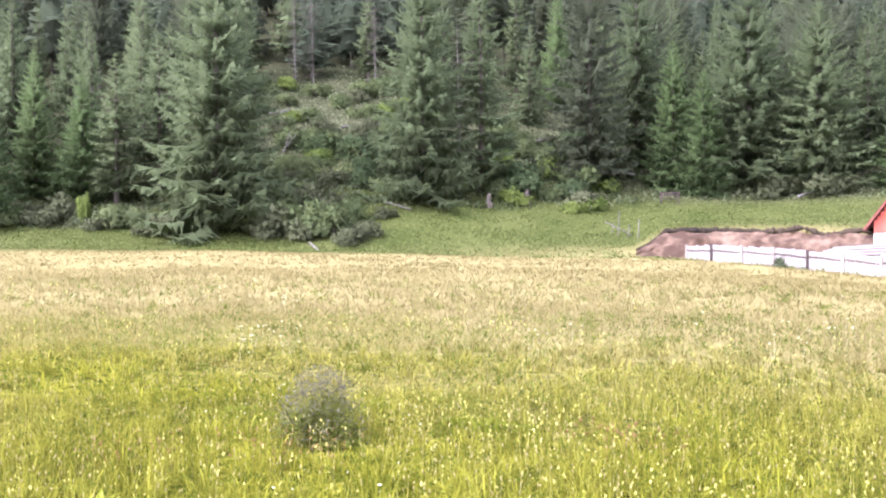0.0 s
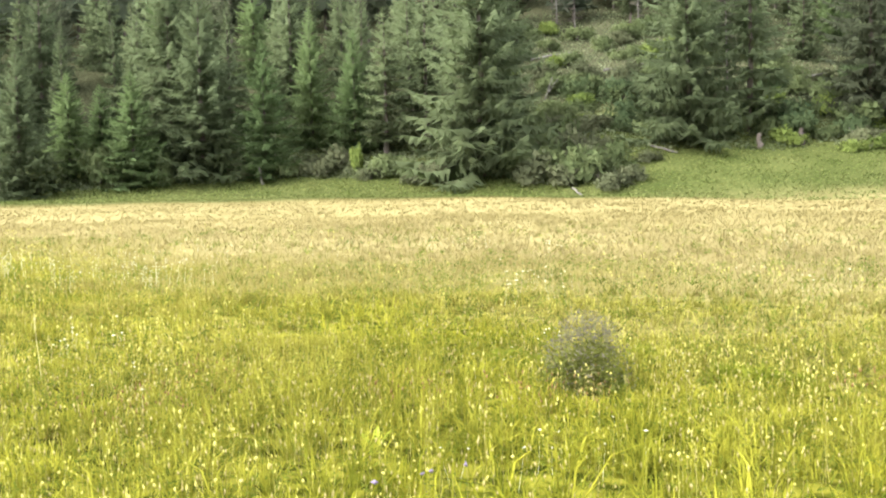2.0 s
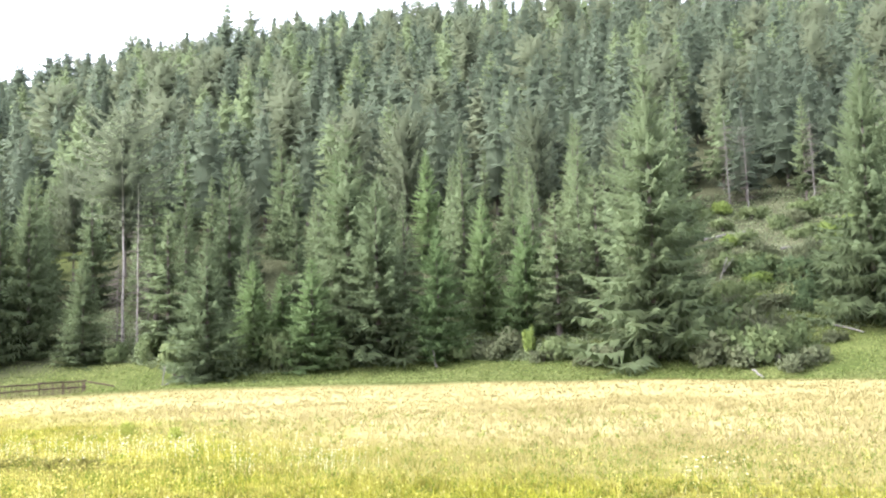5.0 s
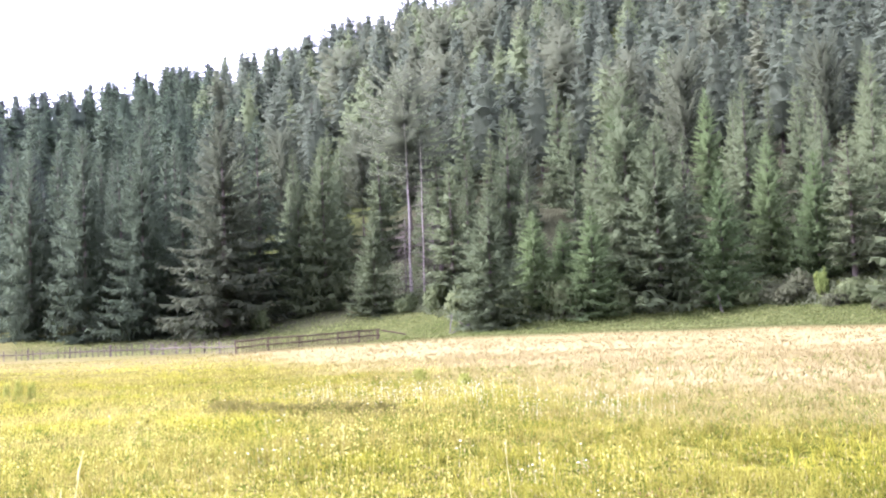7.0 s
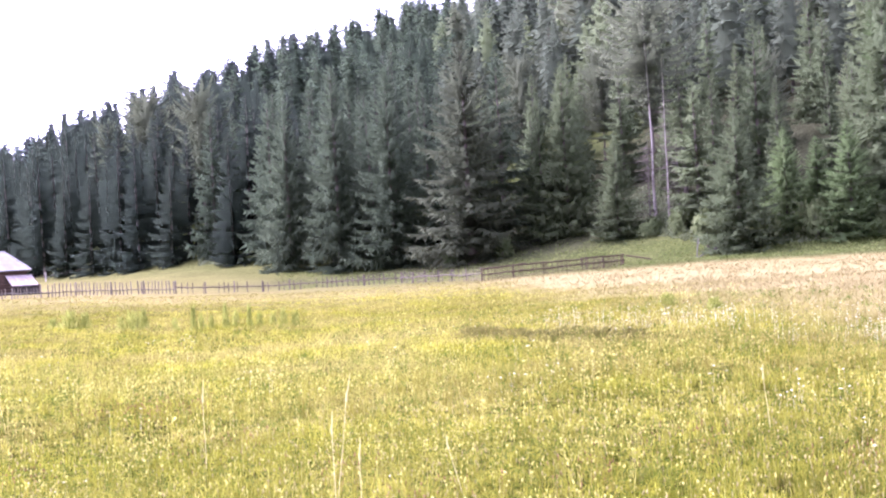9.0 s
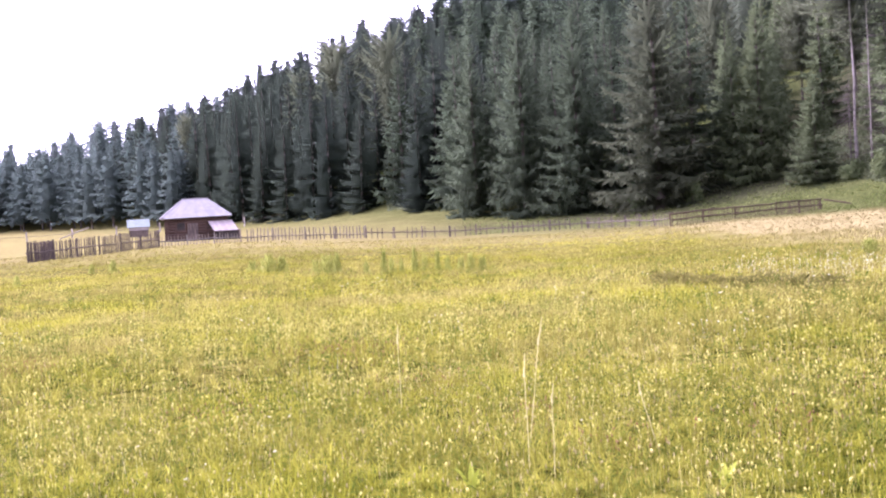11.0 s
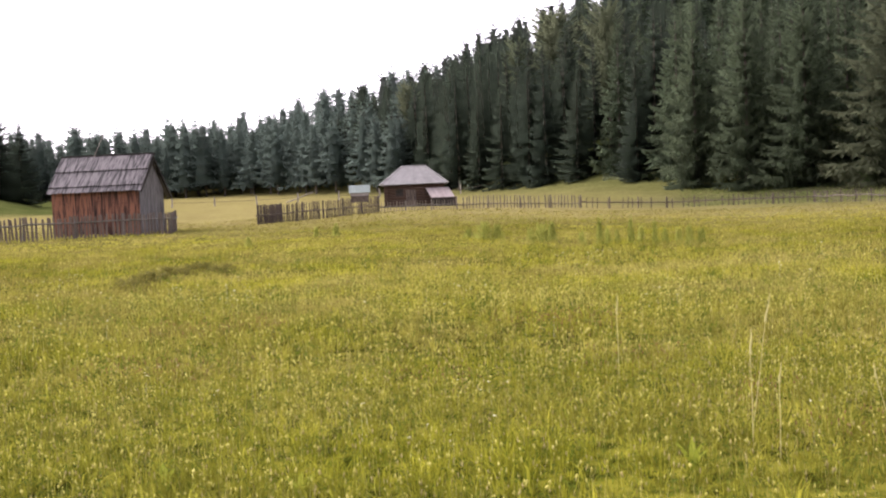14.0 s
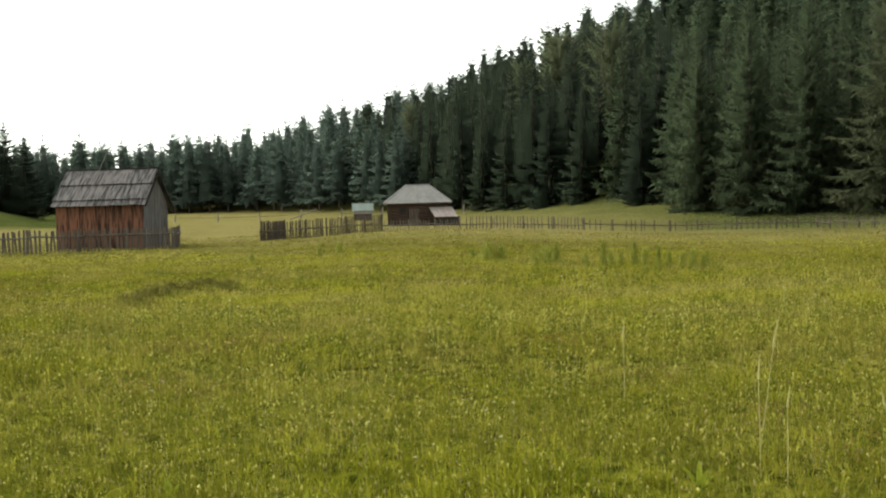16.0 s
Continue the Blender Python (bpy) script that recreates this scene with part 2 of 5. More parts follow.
LUSH = material("lush_grass", (0.115, 0.145, 0.010), (0.28, 0.31, 0.035), 3, 0.85, 0.0, 0.5, 0.5)
TUFT = material("grey_green_herb", (0.078, 0.098, 0.018), (0.195, 0.205, 0.05), 6, 0.85, 0.0, 0.5, 0.5)
HEADS = material("faded_flower_heads", (0.10, 0.092, 0.060), (0.24, 0.22, 0.15), 6, 0.85, 0.0, 0.5, 0.5)
WEED = material("weed_leaves", (0.149, 0.189, 0.032), (0.405, 0.419, 0.095), 3, 0.85, 0.0, 0.5, 0.5)
PATCH = material("dull_patch_leaves", (0.088, 0.086, 0.018), (0.21, 0.190, 0.05), 3, 0.85, 0.0, 0.5, 0.5)
FLOWER = material("pale_yellow_petals", (0.40, 0.38, 0.07), (0.66, 0.60, 0.20), 3, 0.7, 0.0, 0.5, 0.3)
WHITE_FLOWER = material("white_petals", (0.50, 0.47, 0.28), (0.72, 0.70, 0.50), 3, 0.7, 0.0, 0.4, 0.3)
SORREL = material("rusty_seed_heads", (0.15, 0.085, 0.035), (0.34, 0.205, 0.085), 3, 0.8, 0.0, 0.5, 0.3)
VIOLET_FLOWER = material("violet_petals", (0.16, 0.13, 0.18), (0.25, 0.20, 0.27), 3, 0.7, 0.0, 0.4, 0.3)
STRAW = material("straw", (0.24, 0.20, 0.07), (0.40, 0.34, 0.14), 3, 0.8, 0.0, 0.5, 0.25)
PALE_STRAW = material("pale_straw", (0.40, 0.36, 0.13), (0.58, 0.52, 0.24), 3, 0.8, 0.0, 0.3, 0.2)
RED_WOOD = material("red_brown_boards", (0.010, 0.008, 0.007), (0.20, 0.090, 0.054), 3, 0.85, 0.4, 0.6, stretch=(5, 5, 0.35), c=(0.056, 0.028, 0.020), gain=5.0)
GABLE_WOOD = material("blue_grey_boards", (0.030, 0.029, 0.030), (0.170, 0.162, 0.162), 3, 0.85, 0.4, 0.4, stretch=(5, 5, 0.35), gain=4.0)
DARK_WOOD = material("dark_timber", (0.025, 0.02, 0.017), (0.075, 0.055, 0.045), 3, 0.85, 0.4, stretch=(4, 4, 0.6))
# near-black for dark timber parts, and for strips that stand in for shade
BLACK_WOOD_AND_SHADE = material("black_timber_and_shade", (0.012, 0.011, 0.010), (0.04, 0.034, 0.03), 3, 0.85, 0.3)
BROWN_WOOD = material("brown_timber", (0.024, 0.015, 0.011), (0.074, 0.046, 0.032), 3, 0.85, 0.4, 0.3, stretch=(1, 3, 3))
ROOF_WOOD = material("grey_shakes", (0.012, 0.011, 0.011), (0.150, 0.136, 0.136), 3, 0.8, 0.4, 0.5, stretch=(5, 0.4, 0.4), c=(0.052, 0.048, 0.049), gain=4.5)
PALE_ROOF = material("pale_grey_roof", (0.14, 0.135, 0.13), (0.26, 0.252, 0.245), 2, 0.7, 0.2, 0.2)
PINK_ROOF = material("worn_pinkish_roof", (0.15, 0.12, 0.115), (0.36, 0.31, 0.295), 3, 0.8, 0.3, 0.3)
GREEN_ROOF = material("grey_green_roof", (0.13, 0.165, 0.15), (0.23, 0.27, 0.25), 2, 0.7, 0.2, 0.2)
WHITE_WOOD = material("fresh_sawn_boards", (0.150, 0.129, 0.122), (0.312, 0.283, 0.274), 3, 0.75, 0.3, 0.3, stretch=(4, 4, 0.6))
WHITE_WALL = material("white_render", (0.70, 0.67, 0.64), (0.82, 0.80, 0.78), 3, 0.9, 0.3)
RED_PAINT = material("red_painted_boards", (0.38, 0.07, 0.045), (0.55, 0.13, 0.09), 3, 0.6, 0.3, 0.25, stretch=(3, 3, 0.5))
RED_ROOF = material("dark_red_roof", (0.10, 0.03, 0.024), (0.20, 0.06, 0.045), 4, 0.6, 0.3)
CLAY = material("pink_clay", (0.052, 0.031, 0.020), (0.165, 0.112, 0.076), 1.3, 0.95, 1.0, c=(0.102, 0.066, 0.044), gain=2.0)
HERB = material("herb_leaves", (0.030, 0.056, 0.006), (0.30, 0.285, 0.05), 2.4, 0.85, 0.0, 0.5, 0.5, c=(0.115, 0.150, 0.016), gain=2.0)
BRUSH = material("slope_brush", (0.085, 0.110, 0.054), (0.25, 0.275, 0.155), 0.5, 0.85, 0.0, 0.3, 0.5, c=(0.152, 0.180, 0.090))
BANK_HERB = material("bank_herb_leaves", (0.070, 0.100, 0.024), (0.215, 0.235, 0.085), 0.6, 0.85, 0.0, 0.35, 0.5, c=(0.115, 0.148, 0.038))
SOIL = material("dark_turf_soil", (0.013, 0.010, 0.007), (0.05, 0.036, 0.022), 3, 0.95, 0.8)

# ---- mesh helpers ----
def soft_normals(verts, centre=(0, 0, 0), up=0.6, flat=0.0, rough=0.3, seed=0):
    """Normals for leafy triangles as the whole crown has them: outward and up, a little uneven from leaf to leaf; flat draws them upright."""
    rng = np.random.default_rng(seed)
    out = (np.asarray(verts, float) - np.array(centre)).reshape(-1, 3, 3).mean(1)
    out[:, 2] *= 0.3
    out /= np.linalg.norm(out, axis=1)[:, None] + 1e-6
    out = out * (1 - flat) + np.array([0, 0, up + flat]) + rng.normal(0, rough, out.shape)
    out /= np.linalg.norm(out, axis=1)[:, None] + 1e-6
    return np.repeat(out, 3, axis=0)


def mesh_of(name, verts, faces, mat, normals=None, pull=0.14):
    """A mesh from arrays: faces is one array of quads or triangles, or a list of such arrays."""
    me = bpy.data.meshes.new(name)
    if normals is not None:
        # turn every triangle towards its leaf's normal, and draw the normals a little towards the triangles
        p = np.asarray(verts, np.float32)
        flat = np.cross(p[faces[:, 1]] - p[faces[:, 0]], p[faces[:, 2]] - p[faces[:, 0]])
        flat /= np.linalg.norm(flat, axis=1)[:, None] + 1e-12
        away = (flat * normals[faces[:, 2]]).sum(1) < 0
        faces = np.where(away[:, None], faces[:, ::-1], faces)
        flat[away] *= -1
        normals = np.array(normals, np.float32)
        for k in range(3):
            normals[faces[:, k]] += pull / (1 if len(verts) == 3 * len(faces) else 2) * flat
        normals /= np.linalg.norm(normals, axis=1)[:, None]
    groups = faces if isinstance(faces, list) else [faces]
    sizes = np.concatenate([np.full(len(g), g.shape[1]) for g in groups])
    loops = np.concatenate([g.ravel() for g in groups])
    me.vertices.add(len(verts))
    me.vertices.foreach_set("co", np.asarray(verts, np.float32).ravel())
    me.loops.add(len(loops))
    me.loops.foreach_set("vertex_index", loops.astype(np.int32))
    me.polygons.add(len(sizes))
    me.polygons.foreach_set("loop_start", np.concatenate([[0], np.cumsum(sizes)[:-1]]).astype(np.int32))
    me.update(calc_edges=True)
    if normals is None:
        me.validate()
    else:
        me.attributes.new("custom_normal", "FLOAT_VECTOR", "POINT").data.foreach_set("vector", np.asarray(normals, np.float32).ravel())
        me.update()
    me.materials.append(mat)
    return me


def under(ob, parent):
    ob.parent = parent
    return ob


def part(name, bm, mat, parent, label=""):
    me = bpy.data.meshes.new(name)
    bm.to_mesh(me)
    bm.free()
    me.materials.append(mat)
    return tagged(under(new(name, me), parent), label)


def box(bm, x0, x1, y0, y1, z0, z1, m=None):
    g = bmesh.ops.create_cube(bm, size=1)["verts"]
    bmesh.ops.transform(bm, verts=g, matrix=Matrix.LocRotScale(((x0 + x1) / 2, (y0 + y1) / 2, (z0 + z1) / 2), None, (x1 - x0, y1 - y0, z1 - z0)))
    if m:
        bmesh.ops.transform(bm, verts=g, matrix=m)
    return g


def polar(az, d):
    """A place on the plan: degrees to the left of the y axis and metres from the origin."""
    return -d * math.sin(radians(az)), d * math.cos(radians(az))


# ---- the lie of the land: a flat meadow, a bank and a wooded hillside along a valley ----
KNOT = [-60, -25, -12, -3, 5, 11, 22, 35, 41, 48, 54, 61, 66, 70, 75, 81, 90, 110, 140]
RIM_D = [60, 58, 66, 72, 76, 77, 80, 80, 85, 90, 95, 92, 92, 92, 95, 100, 100, 100, 90]
RIM_UP = [-2.2, -2.65, -1.5, -1.3, -1.0, -0.8, -0.55, -0.5, -0.5, -0.67, -0.75, -0.6, -0.3, -0.12, 0.0, -0.08, 0.05, 0.05, -0.9]
WOOD_D = [90, 95, 95, 86, 84, 82, 86, 84, 100, 102, 110, 126, 140, 160, 190, 225, 245, 245, 245]
WOOD_UP = [1.4, 1.35, 1.15, 1.05, 1.2, 0.1, 0.17, -0.1, 1.34, 0.06, 0.19, 0.85, 0.5, 0.52, 0.66, 0.79, 0.92, 2.0, 0.2]
TOP_D = [300, 320, 320, 320, 320, 320, 320, 310, 300, 290, 285, 280, 280, 280, 290, 300, 300, 300, 300]
TOP_UP = [2, 14, 14.8, 15.6, 16.3, 16.9, 17.0, 15.3, 13.6, 11.7, 10.2, 8.1, 6.35, 4.85, 3.4, 1.65, 0.85, 2.2, 0.4]
EYE = 1.6


def bump_noise(x, y):
    return 0.5 * np.sin(x * 0.21 + 1.3) * np.sin(y * 0.17 + 0.4) + 0.3 * np.sin(x * 0.53 + y * 0.31) + 0.2 * np.sin(x * 0.9 - y * 1.1)


def land(x, y):
    x, y = np.asarray(x, float), np.asarray(y, float)
    d, az = np.hypot(x, y), np.degrees(np.arctan2(-x, y))
    pick = lambda row: sum(np.interp(az + s, KNOT, row) for s in (-2.5, 0, 2.5)) / 3
    rim, wood, top = pick(RIM_D), pick(WOOD_D), pick(TOP_D)
    z1, z2 = EYE + rim * np.tan(np.radians(pick(RIM_UP))), EYE + wood * np.tan(np.radians(pick(WOOD_UP)))
    z3 = EYE + top * np.tan(np.radians(pick(TOP_UP)))
    t = np.clip((d - wood) / (top - wood), 0, 1)
    k = np.clip((d - rim) / np.maximum(wood - rim, 1), 0, 1)
    z = z1 * np.clip(d / rim, 0, 1) ** 1.6 + (z2 - z1) * k ** 1.2 + (z3 - z2) * (0.93 * t + 0.07 * t * t * (3 - 2 * t))
    z = z - 0.18 * np.clip(d - top, 0, 120)
    # the dug bank
    side, foot = np.clip((-9.9 - az) / 1.5, 0, 1) * np.clip((az + 40) / 8, 0, 1), 69.0 - 0.25 * (-9 - az)
    z = z + side * (1.25 * np.clip((d - foot - 0.8) / 1.8, 0, 1) * np.clip((98 - d) / 25, 0, 1) - 0.25 * np.clip((d - foot + 4) / 3, 0, 1) * np.clip((foot + 2 - d) / 2, 0, 1))
    z = z + np.clip((az - 90.3) / 3.0, 0, 1.6) * np.clip((115 - az) / 10, 0, 1) * 2.3 * np.clip((d - 130) / 40, 0, 1)
    return z + bump_noise(x, y) * np.clip((d - 6) / 60, 0, 1) * (0.10 + 0.9 * t)


def ground_at(x, y):
    return float(land(x, y))


def bank_line(az):
    """The foot of the dug bank on the right."""
    return 69.0 - 0.25 * (-9 - az)


def wood_edge(az):
    return float(np.interp(az, KNOT, WOOD_D))


def build_ground():
    az = np.concatenate([np.linspace(-35, 105, 201), np.linspace(108, 322, 40)])
    d = np.concatenate([[0.0], np.geomspace(0.8, 60, 32), np.linspace(60.7, 100, 52), np.linspace(102.5, 320, 48), np.geomspace(340, 2500, 12)])
    A, D = np.meshgrid(np.radians(az), d)
    X, Y = -D * np.sin(A), D * np.cos(A)
    verts = np.stack([X, Y, land(X, Y)], -1).reshape(-1, 3)
    n, faces = len(az), []
    i, j = np.meshgrid(np.arange(len(d) - 1), np.arange(n), indexing="ij")
    k = (j + 1) % n
    faces = np.stack([i * n + j, i * n + k, (i + 1) * n + k, (i + 1) * n + j], -1).reshape(-1, 4)[:, ::-1]
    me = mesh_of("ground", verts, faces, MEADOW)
    me.polygons.foreach_set("use_smooth", np.ones(len(me.polygons), bool))
    return tagged(new("ground", me), "hay meadow of green and straw-coloured grass below a wooded hill", "ground", kind="structure")


build_ground()


# ---- conifers ----
def conifer_arrays(seed, whorls, boughs, stations, q, bare=0.03, taper=0.95, ragged=0.25, fat=1.0, crown=None, lift=0.0, tip_w=0.03, fine=False):
    """A conifer crown of height 1 and radius q: whorls of boughs, each a spine with pairs of needle-covered twigs."""
    rng = np.random.default_rng(seed)
    V = []
    for w in range(whorls):
        u = min(1.0, max(0.0, (w + rng.uniform(-0.35, 0.35)) / (whorls - 0.5)))
        h = bare + (0.985 - bare) * (u if crown else 1 - (1 - u) ** 1.3)
        h = min(max(h, bare), 0.985)
        rel = (h - bare) / (1 - bare)
        rad = (1 - rel) ** taper if crown is None else crown(rel)
        count = max(4, int(round(boughs * (0.6 + 0.4 * rad))))
        turn = rng.uniform(0, 6.28)
        for b in range(count):
            ang = turn + 6.283 * b / count + rng.uniform(-0.35, 0.35)
            L = q * (rad * rng.uniform(1 - ragged, 1 + ragged * 0.5) + tip_w)
            way, side = np.array([math.cos(ang), math.sin(ang), 0]), np.array([-math.sin(ang), math.cos(ang), 0])
            rise = -0.30 + 0.75 * rel ** 1.5 + lift + rng.normal() * 0.10
            root = np.array([0, 0, h + rng.uniform(-0.008, 0.008)])
            at = lambda s: root + way * L * s + np.array([0, 0, L * (rise * s + 0.20 * s ** 3)])
            for i in range(stations):
                s0, s1 = (i + 0.15) / stations, (i + 1.25) / stations
                s1 = min(s1, 1.0)
                a, b2 = at(s0), at(s1)
                reach = L * (0.50 - 0.34 * s0) * fat
                for sg in (-1, 1):
                    for u0, u1 in ((0.0, 0.55), (0.45, 1.0)) if fine else ((0.0, 1.0),):
                        out = side * sg * reach * rng.uniform(0.5, 1.25) + way * reach * rng.uniform(0.2, 0.8)
                        out[2] -= reach * rng.uniform(0.05, 0.9)
                        p0, p1 = a + (b2 - a) * u0, a + (b2 - a) * u1
                        V += [p0, p1, p0 * 0.4 + p1 * 0.6 + out]
                if stations > 3 or i % 2 == 0:
                    V += [a, b2, (a + b2) / 2 + side * reach * rng.uniform(-0.3, 0.3) - np.array([0, 0, reach * rng.uniform(0.5, 1.0)])]
            tip = at(1.0)
            V += [tip - side * L * 0.07, tip + side * L * 0.07, at(1.12)]
    # the dense inner needles round the stem
    if stations < 4:
        sides, rings, ring = 6, 7, []
        for k in range(rings):
            rel = 0.02 + 0.80 * k / (rings - 1)
            rad = q * 0.46 * ((1 - rel) ** taper if crown is None else 0.7 * crown(rel) * (1 - rel * rel))
            ring.append([np.array([rad * g * math.cos(6.283 * j / sides), rad * g * math.sin(6.283 * j / sides), bare + (1 - bare) * rel - 0.3 * rad + rng.uniform(-0.015, 0.015)]) for j in range(sides) for g in (rng.uniform(0.6, 1.25),)])
        for lo, hi in zip(ring, ring[1:]):
            for j in range(sides):
                V += [lo[j], lo[(j + 1) % sides], hi[j], hi[j], lo[(j + 1) % sides], hi[(j + 1) % sides]]
    for a in (0, 2.1, 4.2):
        V += [np.array([0.004 * math.cos(a), 0.004 * math.sin(a), 0.94]), np.array([0.004 * math.cos(a + 2.1), 0.004 * math.sin(a + 2.1), 0.94]), np.array([0, 0, 1.0])]
    V = np.array(V)
    return V, np.arange(len(V)).reshape(-1, 3)


def trunk_arrays(r0=0.02, sides=7, top=0.96, bend=0.01, seed=0, rings=7):
    rng = np.random.default_rng(seed)
    V, F = [], []
    for i in range(rings):
        t = i / (rings - 1)
        cx, cy = bend * rng.normal(), bend * rng.normal()
        r = r0 * (1 - 0.93 * t) * (1.35 if i == 0 else 1)
        for s in range(sides):
            V.append((cx * t * (1 - t) + r * math.cos(6.283 * s / sides), cy * t * (1 - t) + r * math.sin(6.283 * s / sides), top * t - (0.02 if i == 0 else 0)))
    for i in range(rings - 1):
        for s in range(sides):
            F.append((i * sides + s, i * sides + (s + 1) % sides, (i + 1) * sides + (s + 1) % sides, (i + 1) * sides + s))
    return np.array(V), np.array(F)


def pine_shape(rel):
    return 0.35 + 0.65 * math.sin(min(1.0, rel * 0.85 + 0.12) * 3.1) ** 0.8


ARRAYS = {
    "spruce": [conifer_arrays(s, 28, 8, 5, 0.24, 0.03, 0.92, 0.30, 0.85) for s in (1, 2, 3, 4)],
    "grand": [conifer_arrays(s, 40, 12, 8, 0.24, 0.03, 0.82, 0.40, 0.60, fine=True) for s in (41, 42)],
    "edge": [conifer_arrays(s, 36, 10, 7, 0.24, 0.03, 0.84, 0.34, 0.66, fine=True) for s in (51, 52, 53, 54)],
    "olive": [conifer_arrays(s, 32, 10, 8, 0.24, 0.05, 0.62, 0.45, 0.55, fine=True) for s in (61, 62)],
    "slim": [conifer_arrays(s, 26, 8, 5, 0.15, 0.12, 0.72, 0.40) for s in (5, 6, 7)],
    "pine": [conifer_arrays(s, 24, 9, 6, 0.21, 0.28, 0.5, 0.5, 0.5, pine_shape, 0.15, fine=True) for s in (8, 9)],
    "high_pine": [conifer_arrays(s, 22, 7, 7, 0.19, 0.50, 0.5, 0.7, 0.50, lambda rel: 0.22 + 0.78 * math.sin(3.14 * min(1, 0.12 + rel * 0.86)), 0.10) for s in (10,)]}
ARRAYS["young"] = ARRAYS["edge"]
LOOK = {
    "spruce": ("spruce_tree", SPRUCE, 0.016, "dense dark green spruce on the edge of the wood"),
    "edge": ("spruce_tree", EDGE_SPRUCE, 0.016, "dense deep green spruce standing at the meadow's rim"),
    "slim": ("spruce_tree", SPRUCE, 0.013, "tall slender dark green spruce in the wood"),
    "young": ("young_spruce", YOUNG, 0.014, "young light green spruce at the meadow's rim"),
    "grand": ("spruce_tree", EDGE_SPRUCE, 0.014, "large broad dark green spruce branched to the ground"),
    "olive": ("spruce_tree", OLIVE, 0.015, "broad olive-brown conifer branched to the ground"),
    "pine": ("pine_tree", PINE, 0.012, "tall olive-brown pine with a ragged crown"),
    "high_pine": ("pine_tree", AIRY_PINE, 0.0058, "tall pine with a bare reddish trunk and high crown")}
SHARED = {}
TREES = []


def shared(key, make):
    if key not in SHARED:
        SHARED[key] = make()
    return SHARED[key]


def conifer(x, y, height, radius, kind="spruce", seed=0, lean=(0, 0), group="trees at the edge of the wood"):
    name, mat, tr, words = LOOK[kind]
    bearing = math.degrees(math.atan2(-x, y))
    # further left the needles take a darker copy, so shade is in their colour
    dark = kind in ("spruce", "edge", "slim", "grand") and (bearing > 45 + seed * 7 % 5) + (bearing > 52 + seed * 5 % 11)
    mat = (mat, SHADED_SPRUCE, DEEP_SHADE_SPRUCE)[int(dark)]
    i = seed % len(ARRAYS[kind])
    own = {"grand": 0.24, "edge": 0.24, "spruce": 0.24, "young": 0.24, "olive": 0.24, "slim": 0.15, "pine": 0.21, "high_pine": 0.19}[kind]
    wide = radius / height / own
    root = new(name)
    root.empty_display_size = 0.5
    root.matrix_world = pose(x, y, ground_at(x, y) - 0.05, lean[0], lean[1], (seed * 137.5) % 360) @ Matrix.Diagonal((height * wide, height * wide, height, 1))
    bark = RED_BARK if kind == "high_pine" else BARK
    under(new("trunk", shared(("trunk", kind), lambda: mesh_of("trunk", *trunk_arrays(tr, seed=len(kind)), bark))), root)
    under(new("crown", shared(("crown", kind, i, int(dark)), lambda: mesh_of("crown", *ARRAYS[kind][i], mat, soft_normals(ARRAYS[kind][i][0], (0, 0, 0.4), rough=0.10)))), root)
    tagged(root, words, "tree", group)
    TREES.append((x, y))
    return root


# single trees along the rim: bearing, distance, height, crown radius, kind
RIM_TREES = [
    (11.5, 83, 22.0, 5.0, "grand"), (22.6, 87, 10.6, 2.7, "young"), (27.2, 92, 18.5, 4.4, "edge"), (25.7, 88, 14.5, 4.0, "edge"),
    (29.1, 86, 8.6, 2.6, "young"), (34.4, 84, 10.7, 3.0, "edge"), (32.1, 88, 7.9, 2.2, "young"), (40.4, 96, 9.0, 2.3, "edge"),
    (42.9, 102, 16.0, 3.2, "edge"), (44.2, 103, 13.3, 2.6, "edge"), (48.0, 100, 20.4, 4.8, "olive"), (52.0, 106, 19.5, 3.9, "grand"),
    (54.8, 109, 20.5, 3.7, "edge"), (57.3, 113, 18.5, 3.2, "edge"), (18.0, 91, 10.0, 2.4, "young"), (16.4, 89, 12.0, 2.2, "slim"),
    (1.0, 88, 20.0, 4.2, "grand"), (-2.0, 91, 17.5, 3.0, "slim"), (-7.6, 97, 19.5, 3.8, "olive"), (-11.8, 99, 13.0, 2.8, "young"),
    (-15.5, 101, 19.5, 5.0, "grand"), (-18.8, 100, 16, 4.4, "grand"), (-22.8, 99, 9, 2.8, "young"), (-10.0, 105, 20, 3.8, "edge"),
    (38.5, 99, 20.5, 3.7, "high_pine"), (30.6, 90, 6.5, 2.0, "young"), (20.2, 93, 11.5, 2.3, "young"), (36.3, 93, 12.0, 2.5, "slim"),
    (-13.3, 98, 11.0, 2.5, "young"), (60.2, 124, 10.0, 2.6, "edge"), (46.2, 104, 18.0, 3.2, "slim"), (14.3, 91, 13.0, 2.6, "slim"), (91.0, 188, 13.0, 3.4, "edge"), (91.9, 183, 14.5, 3.6, "edge"), (92.8, 180, 16, 4.0, "edge"), (93.6, 178, 16.0, 3.8, "edge"),
    (33.2, 300, 22.0, 3.9, "edge")]
for i, (az, d, h, r, kind) in enumerate(RIM_TREES):
    conifer(*polar(az, d), h, r * 1.15, kind, i)


